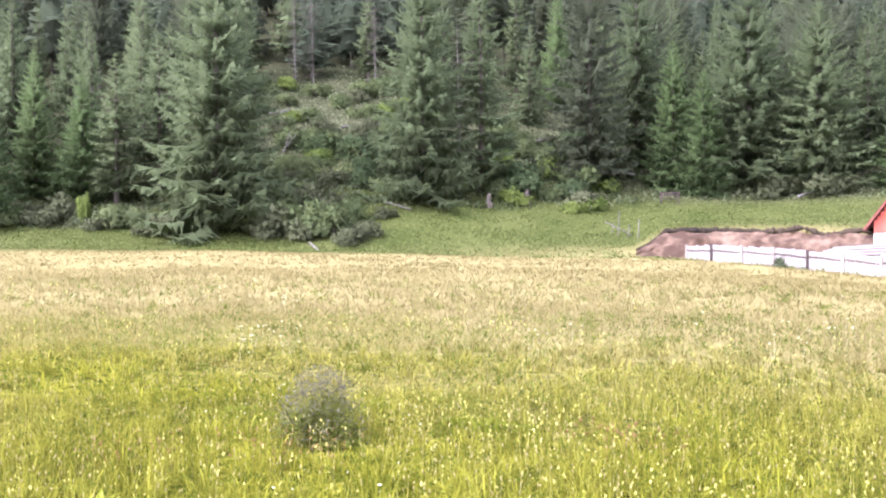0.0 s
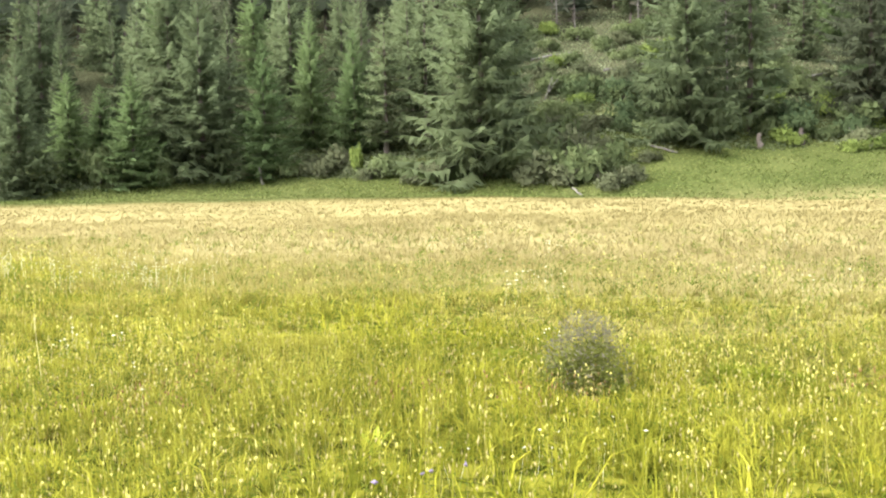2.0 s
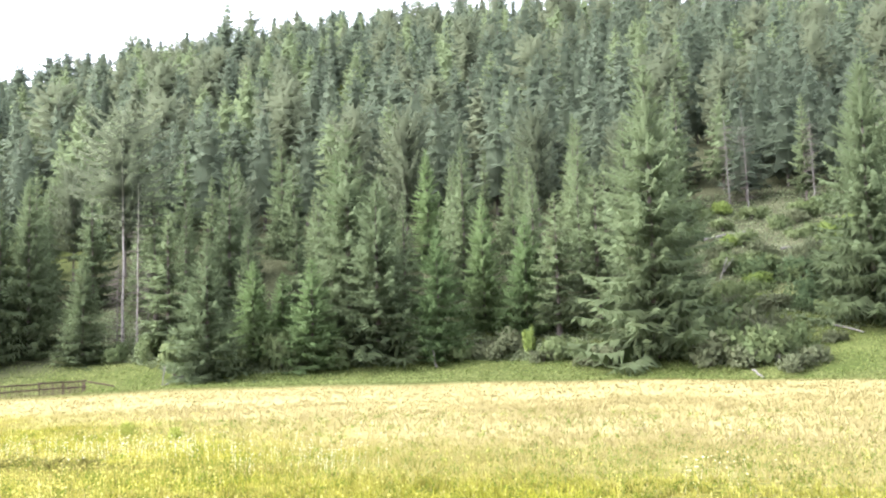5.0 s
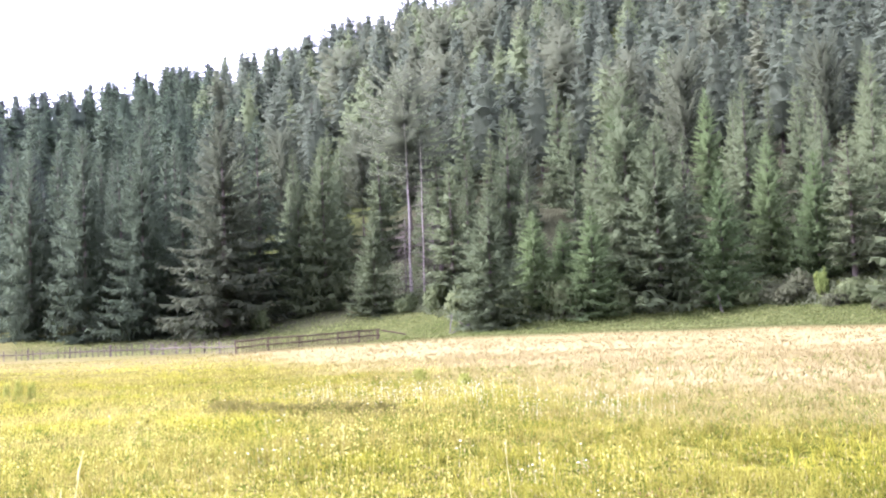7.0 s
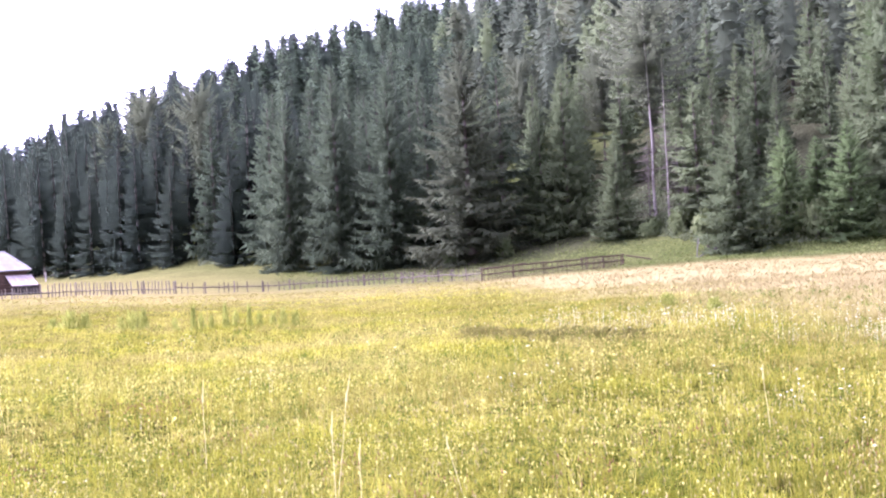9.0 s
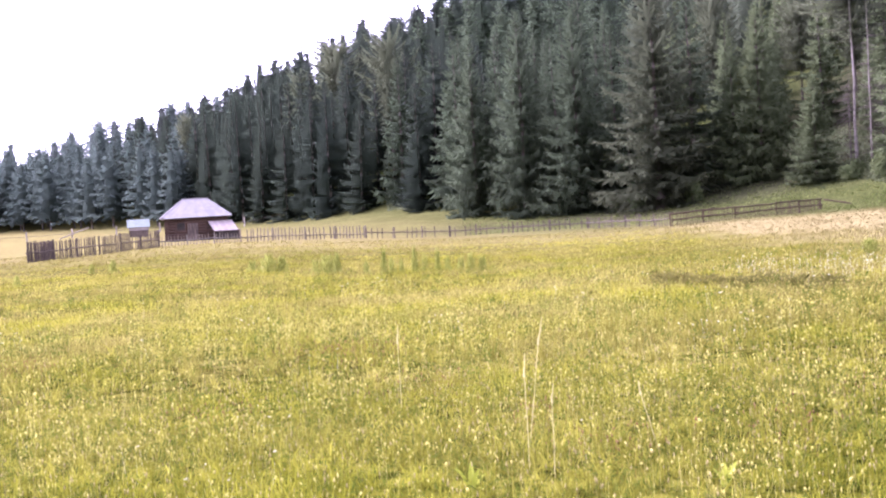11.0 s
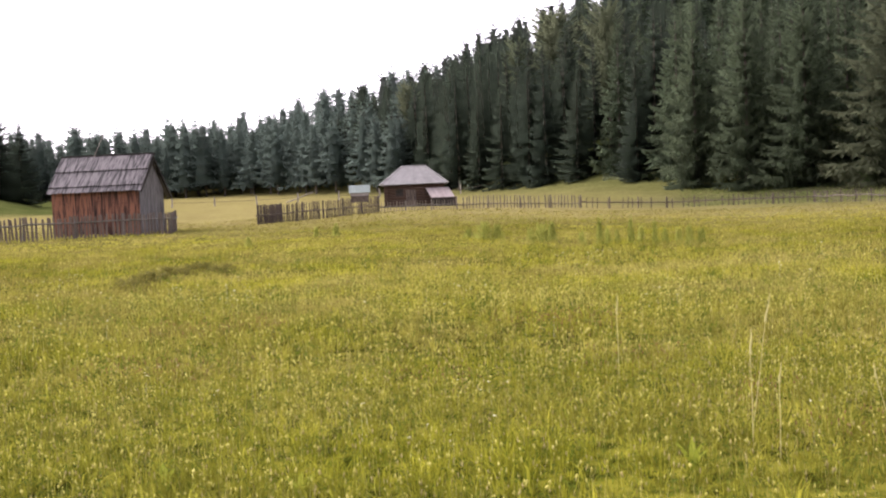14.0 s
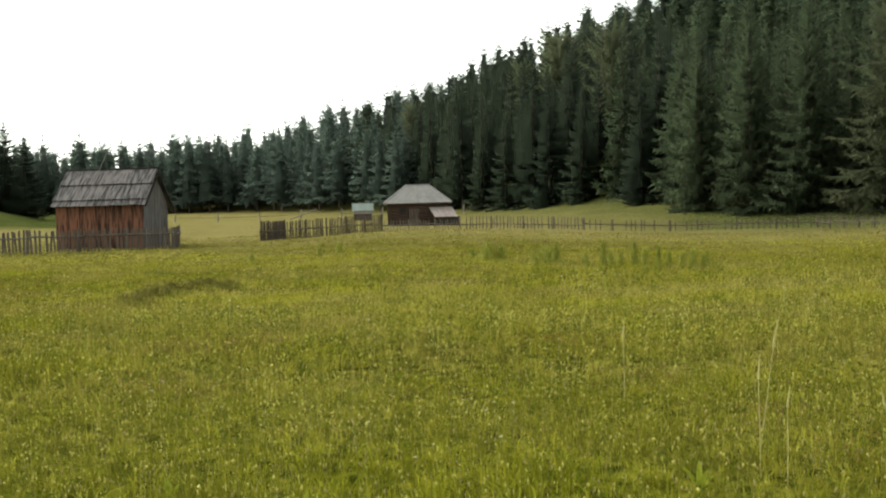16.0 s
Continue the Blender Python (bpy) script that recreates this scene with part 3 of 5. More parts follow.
def dead_tree(x, y, height, seed, label):
    """A bare pale trunk with short dead twigs."""
    rng = np.random.default_rng(seed)
    root = new("dead_tree")
    root.matrix_world = pose(x, y, ground_at(x, y) - 0.05, 0.6, 0.8, seed * 40)
    v, f = trunk_arrays(0.0062, seed=seed)
    under(new("trunk", mesh_of("trunk", v * height, f, PALE_BARK if height > 13.5 else GREY_BARK)), root)
    V, F = [], []
    for k in range(150):
        h, a, L = rng.uniform(0.05, 0.75) * height, rng.uniform(0, 6.283), rng.uniform(0.4, 1.9)
        w = np.array([math.cos(a), math.sin(a), rng.uniform(-0.25, 0.1)])
        s = np.array([-w[1], w[0], 0]) * 0.02
        b, n = np.array([0, 0, h]), len(V)
        V += [b - s, b + s, b + np.array([0, 0, 0.045]), b + w * L]
        F += [(n, n + 1, n + 3), (n + 1, n + 2, n + 3), (n + 2, n, n + 3)]
    tagged(under(new("brushwood", mesh_of("brushwood", np.array(V), np.array(F), BARK)), root), kind="stuff")
    return tagged(root, label, "tree", "bare trunks")


dead_tree(*polar(37.85, 97), 14.5, 1, "tall bare pale dead trunk at the wood's edge")
dead_tree(*polar(38.8, 98), 9.0, 2, "thin grey dead trunk with brittle twigs")
dead_tree(*polar(37.3, 99), 8.0, 3, "thin grey dead trunk with brittle twigs")
dead_tree(*polar(-0.9, 90), 15.0, 4, "tall bare pale dead trunk beside the clearing")
dead_tree(*polar(7.5, 123), 13.0, 5, "thin pale dead trunk above the clearing")
dead_tree(*polar(6.6, 124), 12.0, 6, "thin pale dead trunk above the clearing")
dead_tree(*polar(3.4, 122), 12.0, 7, "thin pale dead trunk above the clearing")


# ---- the wood on the hillside ----
def clearing(az, d):
    return (0.5 < az < 9.8 and d < 124) or (-9 < az <= 0.5 and d < 113) or (-26 < az <= -9 and d < 103)


def scatter_wood():
    rng = np.random.default_rng(11)
    cells, spots = {}, []
    for x, y in TREES:
        cells.setdefault((int(x // 6), int(y // 6)), []).append((x, y, 3.6))
    for _ in range(60000):
        az = rng.uniform(-30, 99)
        edge = wood_edge(az)
        top = float(np.interp(az, KNOT, TOP_D))
        d = math.sqrt(rng.uniform((edge + (9 if 11 < az < 47 else 2)) ** 2, (top + (22 if az < 72 else 45)) ** 2))
        if clearing(az, d) or (36.6 < az < 39.6 and d < 101):
            continue
        x, y = polar(az, d)
        gap = 3.6 + min(2.3, (d - edge) / 32)
        cx, cy = int(x // 6), int(y // 6)
        if any((x - a) ** 2 + (y - b) ** 2 < max(gap, g) ** 2 for i in (-1, 0, 1) for j in (-1, 0, 1) for a, b, g in cells.get((cx + i, cy + j), ())):
            continue
        cells.setdefault((cx, cy), []).append((x, y, 0))
        spots.append((d - edge, x, y, az, d))
    spots.sort()
    return spots, rng


SPOTS, RNG = scatter_wood()
NEAR_SPOTS = [spot for spot in SPOTS if -24 < spot[3] < 72][:215]
for i, (deep, x, y, az, d) in enumerate(NEAR_SPOTS):
    h = RNG.uniform(9, 15) if deep > 11 else RNG.uniform(7, 12.5)
    if az > 50:
        h = RNG.uniform(13, 19)
    kind = RNG.choice(["spruce", "slim", "pine", "young"], p=[0.56, 0.28, 0.11, 0.05])
    kind = "spruce" if kind == "pine" and deep < 15 else kind
    kind = "slim" if kind == "young" and az > 47 else kind
    r = h * (RNG.uniform(0.11, 0.16) if kind == "slim" else RNG.uniform(0.17, 0.24))
    conifer(x, y, h, r, str(kind), i + 40, (RNG.normal() * 0.8, RNG.normal() * 0.8), group="trees in the wood")


def far_wood():
    """The rest of the wood, past counting: one joined mesh of crowns and one of stems."""
    low = [conifer_arrays(s, 19, 6, 3, 0.20, 0.15, 0.74, 0.28, 1.05, tip_w=0.015) for s in (21, 22)] + [conifer_arrays(s, 19, 6, 3, 0.20, 0.15, 0.88, 0.35, 1.0, tip_w=0.012) for s in (23, 24)]
    low += [conifer_arrays(s, 17, 6, 2, 0.21, 0.15, 0.74, 0.28, 1.15, tip_w=0.012) for s in (31, 32)] + [conifer_arrays(s, 17, 5, 2, 0.21, 0.15, 0.86, 0.35, 1.05, tip_w=0.010) for s in (33, 34)]
    low += [conifer_arrays(s, 18, 7, 3, 0.18, 0.30, 0.5, 0.5, 0.9, pine_shape, 0.15) for s in (25, 26)]
    soft = [soft_normals(v, (0, 0, 0.4), rough=0.04) for v, f in low]
    tv, tf = trunk_arrays(0.011, sides=3, seed=3, rings=2)
    crowns = {"spruce_crowns": (SPRUCE, [], [], []), "grey_spruce_crowns": (GREY_SPRUCE, [], [], []), "pine_crowns": (PINE, [], [], []), "shaded_spruce_crowns": (SHADED_SPRUCE, [], [], []), "dark_spruce_crowns": (DEEP_SHADE_SPRUCE, [], [], []), "blue_grey_spruce_crowns": (HAZED_SPRUCE, [], [], [])}
    Ts, Tf, m = [], [], 0
    for deep, x, y, az, d in sorted(set(SPOTS) - set(NEAR_SPOTS)):
        k = RNG.choice(6, p=[0.22, 0.22, 0.22, 0.22, 0.06, 0.06])
        k = k - 2 if k > 3 and 42 < az < 96 else k
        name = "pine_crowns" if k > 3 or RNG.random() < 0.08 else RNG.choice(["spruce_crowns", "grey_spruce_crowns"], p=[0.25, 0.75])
        # by bearing: hazed, deep-shade and shaded copies, haze and shade being in the colour
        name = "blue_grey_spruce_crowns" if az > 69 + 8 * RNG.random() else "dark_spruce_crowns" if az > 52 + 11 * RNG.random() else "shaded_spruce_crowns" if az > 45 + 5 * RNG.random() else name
        k = k + 4 if k > 3 or deep > 55 else k
        v, f = low[k]
        h = RNG.triangular(10.5, 13.5, 17.5) if az < 50 else RNG.triangular(10.5, 14.5, 19.5)
        r = h * RNG.uniform(1.0, 1.5)
        a = RNG.uniform(0, 6.283)
        c, s = math.cos(a), math.sin(a)
        lx, ly = RNG.normal() * 0.012, RNG.normal() * 0.012
        g = ground_at(x, y)
        _, Vs, Fs, Ns = crowns[name]
        Fs.append(f + sum(map(len, Vs[-1:])) + (Fs[-1][0, 0] if Fs else 0))
        Vs.append(np.stack([x + r * (c * v[:, 0] - s * v[:, 1]) + lx * h * v[:, 2], y + r * (s * v[:, 0] + c * v[:, 1]) + ly * h * v[:, 2], g + h * v[:, 2]], -1))
        q = soft[k]
        Ns.append(np.stack([c * q[:, 0] - s * q[:, 1], s * q[:, 0] + c * q[:, 1], q[:, 2]], -1))
        Ts.append(np.stack([x + h * tv[:, 0] + lx * h * tv[:, 2], y + h * tv[:, 1] + ly * h * tv[:, 2], g + h * tv[:, 2]], -1))
        Tf.append(tf + m)
        m += len(tv)
    wood = new("forest")
    tagged(wood, "dense dark spruce and pine forest covering the hillside", "forest", kind="stuff")
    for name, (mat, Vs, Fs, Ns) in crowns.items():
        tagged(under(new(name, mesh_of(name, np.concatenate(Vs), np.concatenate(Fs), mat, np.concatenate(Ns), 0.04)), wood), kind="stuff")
    tagged(under(new("trunks", mesh_of("trunks", np.concatenate(Ts), np.concatenate(Tf), BARK)), wood), kind="stuff")


far_wood()


# ---- shrubs ----
def shrub_arrays(seed, n, leaf, flat=0.75, twiggy=0.0):
    """A bush of radius 1: leafy clumps in uneven lobes."""
    rng = np.random.default_rng(seed)
    lobes = [(rng.uniform(-0.6, 0.6), rng.uniform(-0.6, 0.6), rng.uniform(0.2, 0.75) * flat, rng.uniform(0.28, 0.5)) for _ in range(9)]
    V = []
    for _ in range(n):
        cx, cy, cz, r = lobes[rng.integers(9)]
        u = rng.normal(size=3)
        u /= np.linalg.norm(u)
        p = np.array([cx, cy, cz]) + u * r * rng.uniform(0.55, 1.12) * np.array([1, 1, flat])
        p[2] = max(p[2], 0.02)
        a, b = rng.normal(size=3), rng.normal(size=3)
        a, b = a / np.linalg.norm(a) * leaf * rng.uniform(0.6, 1.3), b / np.linalg.norm(b) * leaf * 0.6
        V += [p - b, p + b, p + a]
    V = np.array(V)
    return V, np.arange(len(V)).reshape(-1, 3)


def stem_arrays(seed, n, reach=0.8):
    rng = np.random.default_rng(seed)
    V = []
    for _ in range(n):
        a = rng.uniform(0, 6.283)
        top = np.array([math.cos(a) * reach * rng.uniform(0.2, 0.8), math.sin(a) * reach * rng.uniform(0.2, 0.8), rng.uniform(0.4, 0.85)])
        s = np.array([-math.sin(a), math.cos(a), 0]) * 0.02
        b = np.array([math.cos(a), math.sin(a), 0]) * 0.05
        V += [b - s, b + s, top, b + s, b + np.array([0, 0, 0.04]), top]
    V = np.array(V)
    return V, np.arange(len(V)).reshape(-1, 3)


def shrub(x, y, width, height, seed, mat=None, name="shrub", label="", category="shrub", group="shrubs below the wood"):
    mat = mat or LEAF
    root = new(name)
    root.matrix_world = pose(x, y, ground_at(x, y) - 0.03, 0, 0, seed * 73 % 360) @ Matrix.Diagonal((width / 2, width / 2, height, 1))
    bush = shared(("bush", seed % 4), lambda: shrub_arrays(seed % 4 + 50, 750, 0.16))
    under(new("foliage", shared(("shrub", seed % 4, mat.name), lambda: mesh_of("foliage", bush[0], bush[1], mat, soft_normals(bush[0], (0, 0, 0.2))))), root)
    under(new("brushwood", shared(("stems", seed % 4), lambda: mesh_of("brushwood", *stem_arrays(seed % 4 + 60, 12), BARK))), root)
    return tagged(root, label or "rounded green leafy shrub on the rough slope", category, group)


srng = np.random.default_rng(31)
k = 0
for az, d, w, h, m in ((4.8, 77.5, 3.6, 1.5, GREY_LEAF), (6.5, 80, 5.0, 2.8, LEAF), (8.3, 81, 4.5, 2.4, GREY_LEAF), (3.6, 93, 4.5, 2.6, DARK_LEAF), (4.3, 97, 5.0, 2.8, DARK_LEAF),
                        (7.6, 92, 4.5, 2.4, LEAF), (6.0, 99, 4.0, 2.2, LEAF), (9.4, 88, 4.0, 3.0, LEAF), (1.9, 96, 4.0, 2.2, DARK_LEAF), (13.9, 82, 4.0, 1.8, GREY_LEAF),
                        (17.9, 86, 1.6, 2.6, BRIGHT_LEAF), (18.6, 87.5, 3.6, 2.2, GREY_LEAF), (20.4, 87, 3.4, 1.7, GREY_LEAF), (30.8, 86, 3.2, 3.4, LEAF), (35.9, 85, 3.4, 3.6, LEAF),
                        (33.3, 86, 2.4, 3.4, LEAF), (27.9, 86, 2.6, 3.0, LEAF), (46.4, 100, 2.6, 2.4, LEAF), (49.2, 101, 3.2, 2.6, DARK_LEAF), (38.9, 95, 3.0, 1.8, LEAF),
                        (37.2, 93, 3.0, 2.4, LEAF), (-3.9, 92, 5.0, 2.8, DARK_LEAF), (-5.6, 99, 5.5, 3.0, LEAF), (-6.6, 93, 3.8, 1.8, DARK_LEAF), (-8.8, 100, 5.0, 2.8, LEAF),
                        (-16.8, 97, 5, 2.2, GREY_LEAF), (-19.4, 97, 5, 2.0, GREY_LEAF), (-13.2, 104, 5, 2.6, DARK_LEAF), (15.4, 84, 3.0, 2.0, LEAF), (23.9, 87, 3.0, 1.4, GREY_LEAF)):
    shrub(*polar(az, d), w, h, k, m)
    k += 1
for az, d, w, h, m in ((9.6, 81.5, 4.0, 2.6, LEAF), (8.9, 80, 3.6, 2.0, GREY_LEAF), (7.4, 81.5, 4.4, 2.9, LEAF), (7.0, 79, 3.6, 1.9, GREY_LEAF), (5.6, 79.5, 3.8, 2.3, LEAF), (6.1, 83, 4.8, 3.4, GREY_LEAF), (5.0, 82, 4.0, 2.4, LEAF), (4.0, 79, 3.0, 1.4, GREY_LEAF),
                        (8.2, 85, 5.0, 3.8, LEAF), (9.9, 85, 4.5, 3.6, GREY_LEAF), (14.9, 82.5, 3.6, 1.7, GREY_LEAF), (16.6, 85, 3.6, 1.9, LEAF), (19.6, 86.5, 3.4, 1.8, GREY_LEAF), (21.5, 87, 3.4, 1.6, LEAF), (17.3, 84.5, 2.6, 1.2, GREY_LEAF), (3.0, 83, 2.4, 1.0, GREY_LEAF)):
    shrub(*polar(az, d), w, h, k, m)
    k += 1
for _ in range(110):
    az, d = srng.uniform(-8.5, 10), srng.uniform(88, 122)
    if az < 1 and d > 110:
        continue
    w = srng.uniform(1.8, 4.6)
    shrub(*polar(az, d), w, w * srng.uniform(0.38, 0.62), k, [LEAF, GREY_LEAF, LEAF, BRIGHT_LEAF, DARK_LEAF][srng.integers(5)])
    k += 1


def slope_brush():
    """Rough growth over the clearing and the foot of the wood: bilberry, raspberry and cut brush, too fine to count."""
    rng = np.random.default_rng(77)
    n = 90000
    az = rng.uniform(-27, 62, n)
    edge = np.interp(az, KNOT, WOOD_D)
    d = edge + 0.5 + rng.uniform(0, 1, n) ** 1.1 * np.where(az < 10.5, 46, 14)
    x, y = -d * np.sin(np.radians(az)), d * np.cos(np.radians(az))
    lump = bump_noise(x * 3, y * 3)
    z = land(x, y) + rng.uniform(0, 0.55, n) * np.clip(0.5 + lump, 0.12, 1.2) * np.clip((d - edge + 6) / 6, 0.25, 1)
    c = np.stack([x, y, z], -1)
    a, b = rng.normal(size=(n, 3)), rng.normal(size=(n, 3))
    a *= (0.26 * rng.uniform(0.5, 1.3, n) / np.linalg.norm(a, axis=1))[:, None]
    b *= (0.13 / np.linalg.norm(b, axis=1))[:, None]
    V = np.stack([c - b, c + b, c + a], 1).reshape(-1, 3)
    me = mesh_of("slope_brush", V, np.arange(3 * n).reshape(-1, 3), BRUSH, soft_normals(V, flat=1.0, rough=0.45))
    tagged(new("slope_brush", me), "rough green and grey brush covering the cleared slope", "brush", kind="stuff")


slope_brush()


def bank_herbs():
    """Short leafy herbs over the grassy bank between the ripe meadow and the wood."""
    rng = np.random.default_rng(78)
    n = 46000
    az = rng.uniform(-26, 58, n)
    rim, edge = np.interp(az, KNOT, RIM_D), np.interp(az, KNOT, WOOD_D)
    d = rim - 3 + rng.uniform(0, 1, n) * (edge - rim + 5)
    clump = rng.integers(0, n, n) // 9 * 9
    x, y = -d[clump] * np.sin(np.radians(az[clump])) + rng.normal(0, 0.28, n), d[clump] * np.cos(np.radians(az[clump])) + rng.normal(0, 0.28, n)
    c = np.stack([x, y, land(x, y) + 0.03 + 0.16 * rng.uniform(0, 1, n) ** 2], -1)
    a, b = rng.normal(size=(n, 3)), rng.normal(size=(n, 3))
    a *= (0.13 * rng.uniform(0.5, 1.3, n) / np.linalg.norm(a, axis=1))[:, None]
    b *= (0.06 / np.linalg.norm(b, axis=1))[:, None]
    V = np.stack([c - b, c + b, c + a], 1).reshape(-1, 3)
    me = mesh_of("bank_herbs", V, np.arange(3 * n).reshape(-1, 3), BANK_HERB, soft_normals(V, flat=1.0, rough=0.25))
    tagged(new("bank_herbs", me), "short fresh green herbs covering the bank below the wood", "herbs", kind="stuff")


bank_herbs()


# ---- fallen logs, stumps and posts on the slope ----
def pole(name, a, b, r0, r1, mat, label, category, group="", sides=7, parent=None):
    """A rough round pole from a to b."""
    a, b = Vector(a), Vector(b)
    way = b - a
    rng = np.random.default_rng(int(abs(a.x * 31 + a.y * 17)) % 9999)
    turn = way.to_track_quat("Z", "Y").to_matrix()
    V, F, rings = [], [], 5
    for i in range(rings):
        t = i / (rings - 1)
        r = r0 + (r1 - r0) * t
        off = Vector((rng.normal() * r * 0.3, rng.normal() * r * 0.3, 0)) if 0 < i < rings - 1 else Vector((0, 0, 0))
        for s in range(sides):
            g = r * rng.uniform(0.9, 1.1)
            V.append(a + way * t + turn @ (off + Vector((g * math.cos(6.283 * s / sides), g * math.sin(6.283 * s / sides), 0))))
    for i in range(rings - 1):
        for s in range(sides):
            F.append((i * sides + s, i * sides + (s + 1) % sides, (i + 1) * sides + (s + 1) % sides, (i + 1) * sides + s))
    me = bpy.data.meshes.new(name)
    me.from_pydata([tuple(v) for v in V], [], F + [tuple(range(sides))[::-1], tuple(range((rings - 1) * sides, rings * sides))])
    me.materials.append(mat)
    ob = new(name, me)
    if parent:
        return under(ob, parent)
    return tagged(ob, label, category, group)


def on(az, d, up=0.0):
    x, y = polar(az, d)
    return x, y, ground_at(x, y) + up


for az0, d0, az1, d1, r, u0, u1 in ((8.3, 97, 7.8, 98.0, 0.05, 0.1, 2.2), (8.0, 97.4, 7.5, 97.8, 0.045, 1.1, 2.1), (2.9, 86, 1.6, 84.5, 0.10, 0.1, 0.12), (5.2, 106, 3.2, 108, 0.12, 0.3, 0.4),
                            (-5.2, 102, -6.6, 103, 0.12, 0.8, 0.9), (-4.4, 105, -5.6, 107, 0.12, 0.7, 0.7), (-7.9, 96, -9.9, 97, 0.10, 1.4, 1.5), (-6.4, 92, -7.5, 90, 0.09, 0.9, 0.1), (6.9, 77, 6.4, 76, 0.08, 0.4, 0.05),
                            (1.5, 104, 0.4, 106, 0.11, 0.5, 0.6), (-17.8, 95, -19.1, 97, 0.12, 0.4, 0.6), (35.6, 83, 36.6, 82, 0.07, 0.5, 0.08), (9.0, 111, 6.8, 113, 0.12, 0.3, 0.3), (4.0, 113, 2.8, 115, 0.12, 0.3, 0.4)):
    pole("fallen_log", on(az0, d0, u0), on(az1, d1, u1), r, r * 0.7, GREY_BARK, "pale barkless log fallen across the brushy slope", "log", "fallen logs")
for az, d, h, r in ((-2.4, 87, 1.1, 0.24), (-4.4, 89, 1.2, 0.26), (-3.7, 89.5, 0.8, 0.24)):
    pole("tree_stump", on(az, d, -0.1), on(az, d, h), r, r * 0.6, BARK, "weathered grey broken tree stump at the wood's foot", "stump", "stumps", 9)
pole("tree_stump", on(22.75, 85.2, -0.1), on(22.95, 85.2, 1.35), 0.10, 0.07, GREY_BARK, "pale curved barkless trunk below a young spruce", "stump", "stumps", 9)
pole("wooden_stake", on(36.65, 82, -0.1), on(36.5, 82, 1.5), 0.045, 0.04, GREY_BARK, "pale leaning wooden stake at the meadow's rim", "stake", "stakes")
for az, d, h in ((-9.0, 79, 1.7), (-9.5, 78, 0.9), (-10.0, 77, 1.3), (-8.7, 80, 0.8)):
    pole("wooden_stake", on(az, d, -0.1), on(az - 0.08, d, h), 0.04, 0.03, GREY_BARK, "thin pale stake standing on the grassy bank", "stake", "stakes")
pole("fallen_log", on(-8.3, 80.5, 0.8), on(-9.7, 78, 0.15), 0.04, 0.03, GREY_BARK, "thin pale rail lying on the grassy bank", "log", "fallen logs")


def bench():
    x, y, z = on(-11.6, 94)
    root = new("wooden_bench")
    root.matrix_world = pose(x, y, z - 0.05, 0, 0, -12)
    for i, (py, pz) in enumerate(((0, 0.5), (0.16, 0.5), (0.30, 0.75), (0.32, 0.95))):
        bm = bmesh.new()
        box(bm, -0.85, 0.85, py - 0.06, py + 0.06 if i < 2 else py - 0.02, pz - 0.03, pz + (0.01 if i < 2 else 0.09))
        part("board", bm, DARK_WOOD, root)
    for px in (-0.7, 0.7):
        bm = bmesh.new()
        box(bm, px - 0.05, px + 0.05, -0.05, 0.05, 0, 0.47)
        part("leg", bm, DARK_WOOD, root)
        bm = bmesh.new()
        box(bm, px - 0.05, px + 0.05, 0.30, 0.36, 0, 1.05)
        part("post", bm, DARK_WOOD, root)
    tagged(root, "dark weathered plank bench below the trees", "bench")


bench()


# ---- barn with plank roof ----
def plank(bm, x0, x1, y0, y1, z0, z1, rng, jitter=0.01):
    g = box(bm, x0, x1, y0, y1, z0, z1)
    for v in g:
        v.co += Vector((rng.uniform(-jitter, jitter), rng.uniform(-jitter, jitter) * 0.3, rng.uniform(-jitter, jitter)))
    return g


def board_run(parent, name, mat, x0, x1, y, z0, z1, width, seed, thick=0.025, ragged=0.02, top=None, m=None):
    """Upright boards side by side along x, each a part; top gives the height over x."""
    rng = random.Random(seed)
    x = x0
    while x < x1 - 0.03:
        w = min(width * rng.uniform(0.75, 1.3), x1 - x)
        hi = min(top(x), top(x + w)) if top else z1
        if hi > z0 + 0.1:
            bm = bmesh.new()
            off = rng.uniform(0, 0.012)
            plank(bm, x + 0.004, x + w - 0.004, y - thick - off, y - off, z0 + rng.uniform(0, ragged), hi - rng.uniform(0, ragged), rng, 0.004)
            if m:
                bm.transform(m)
            part(name, bm, mat, parent)
        x += w


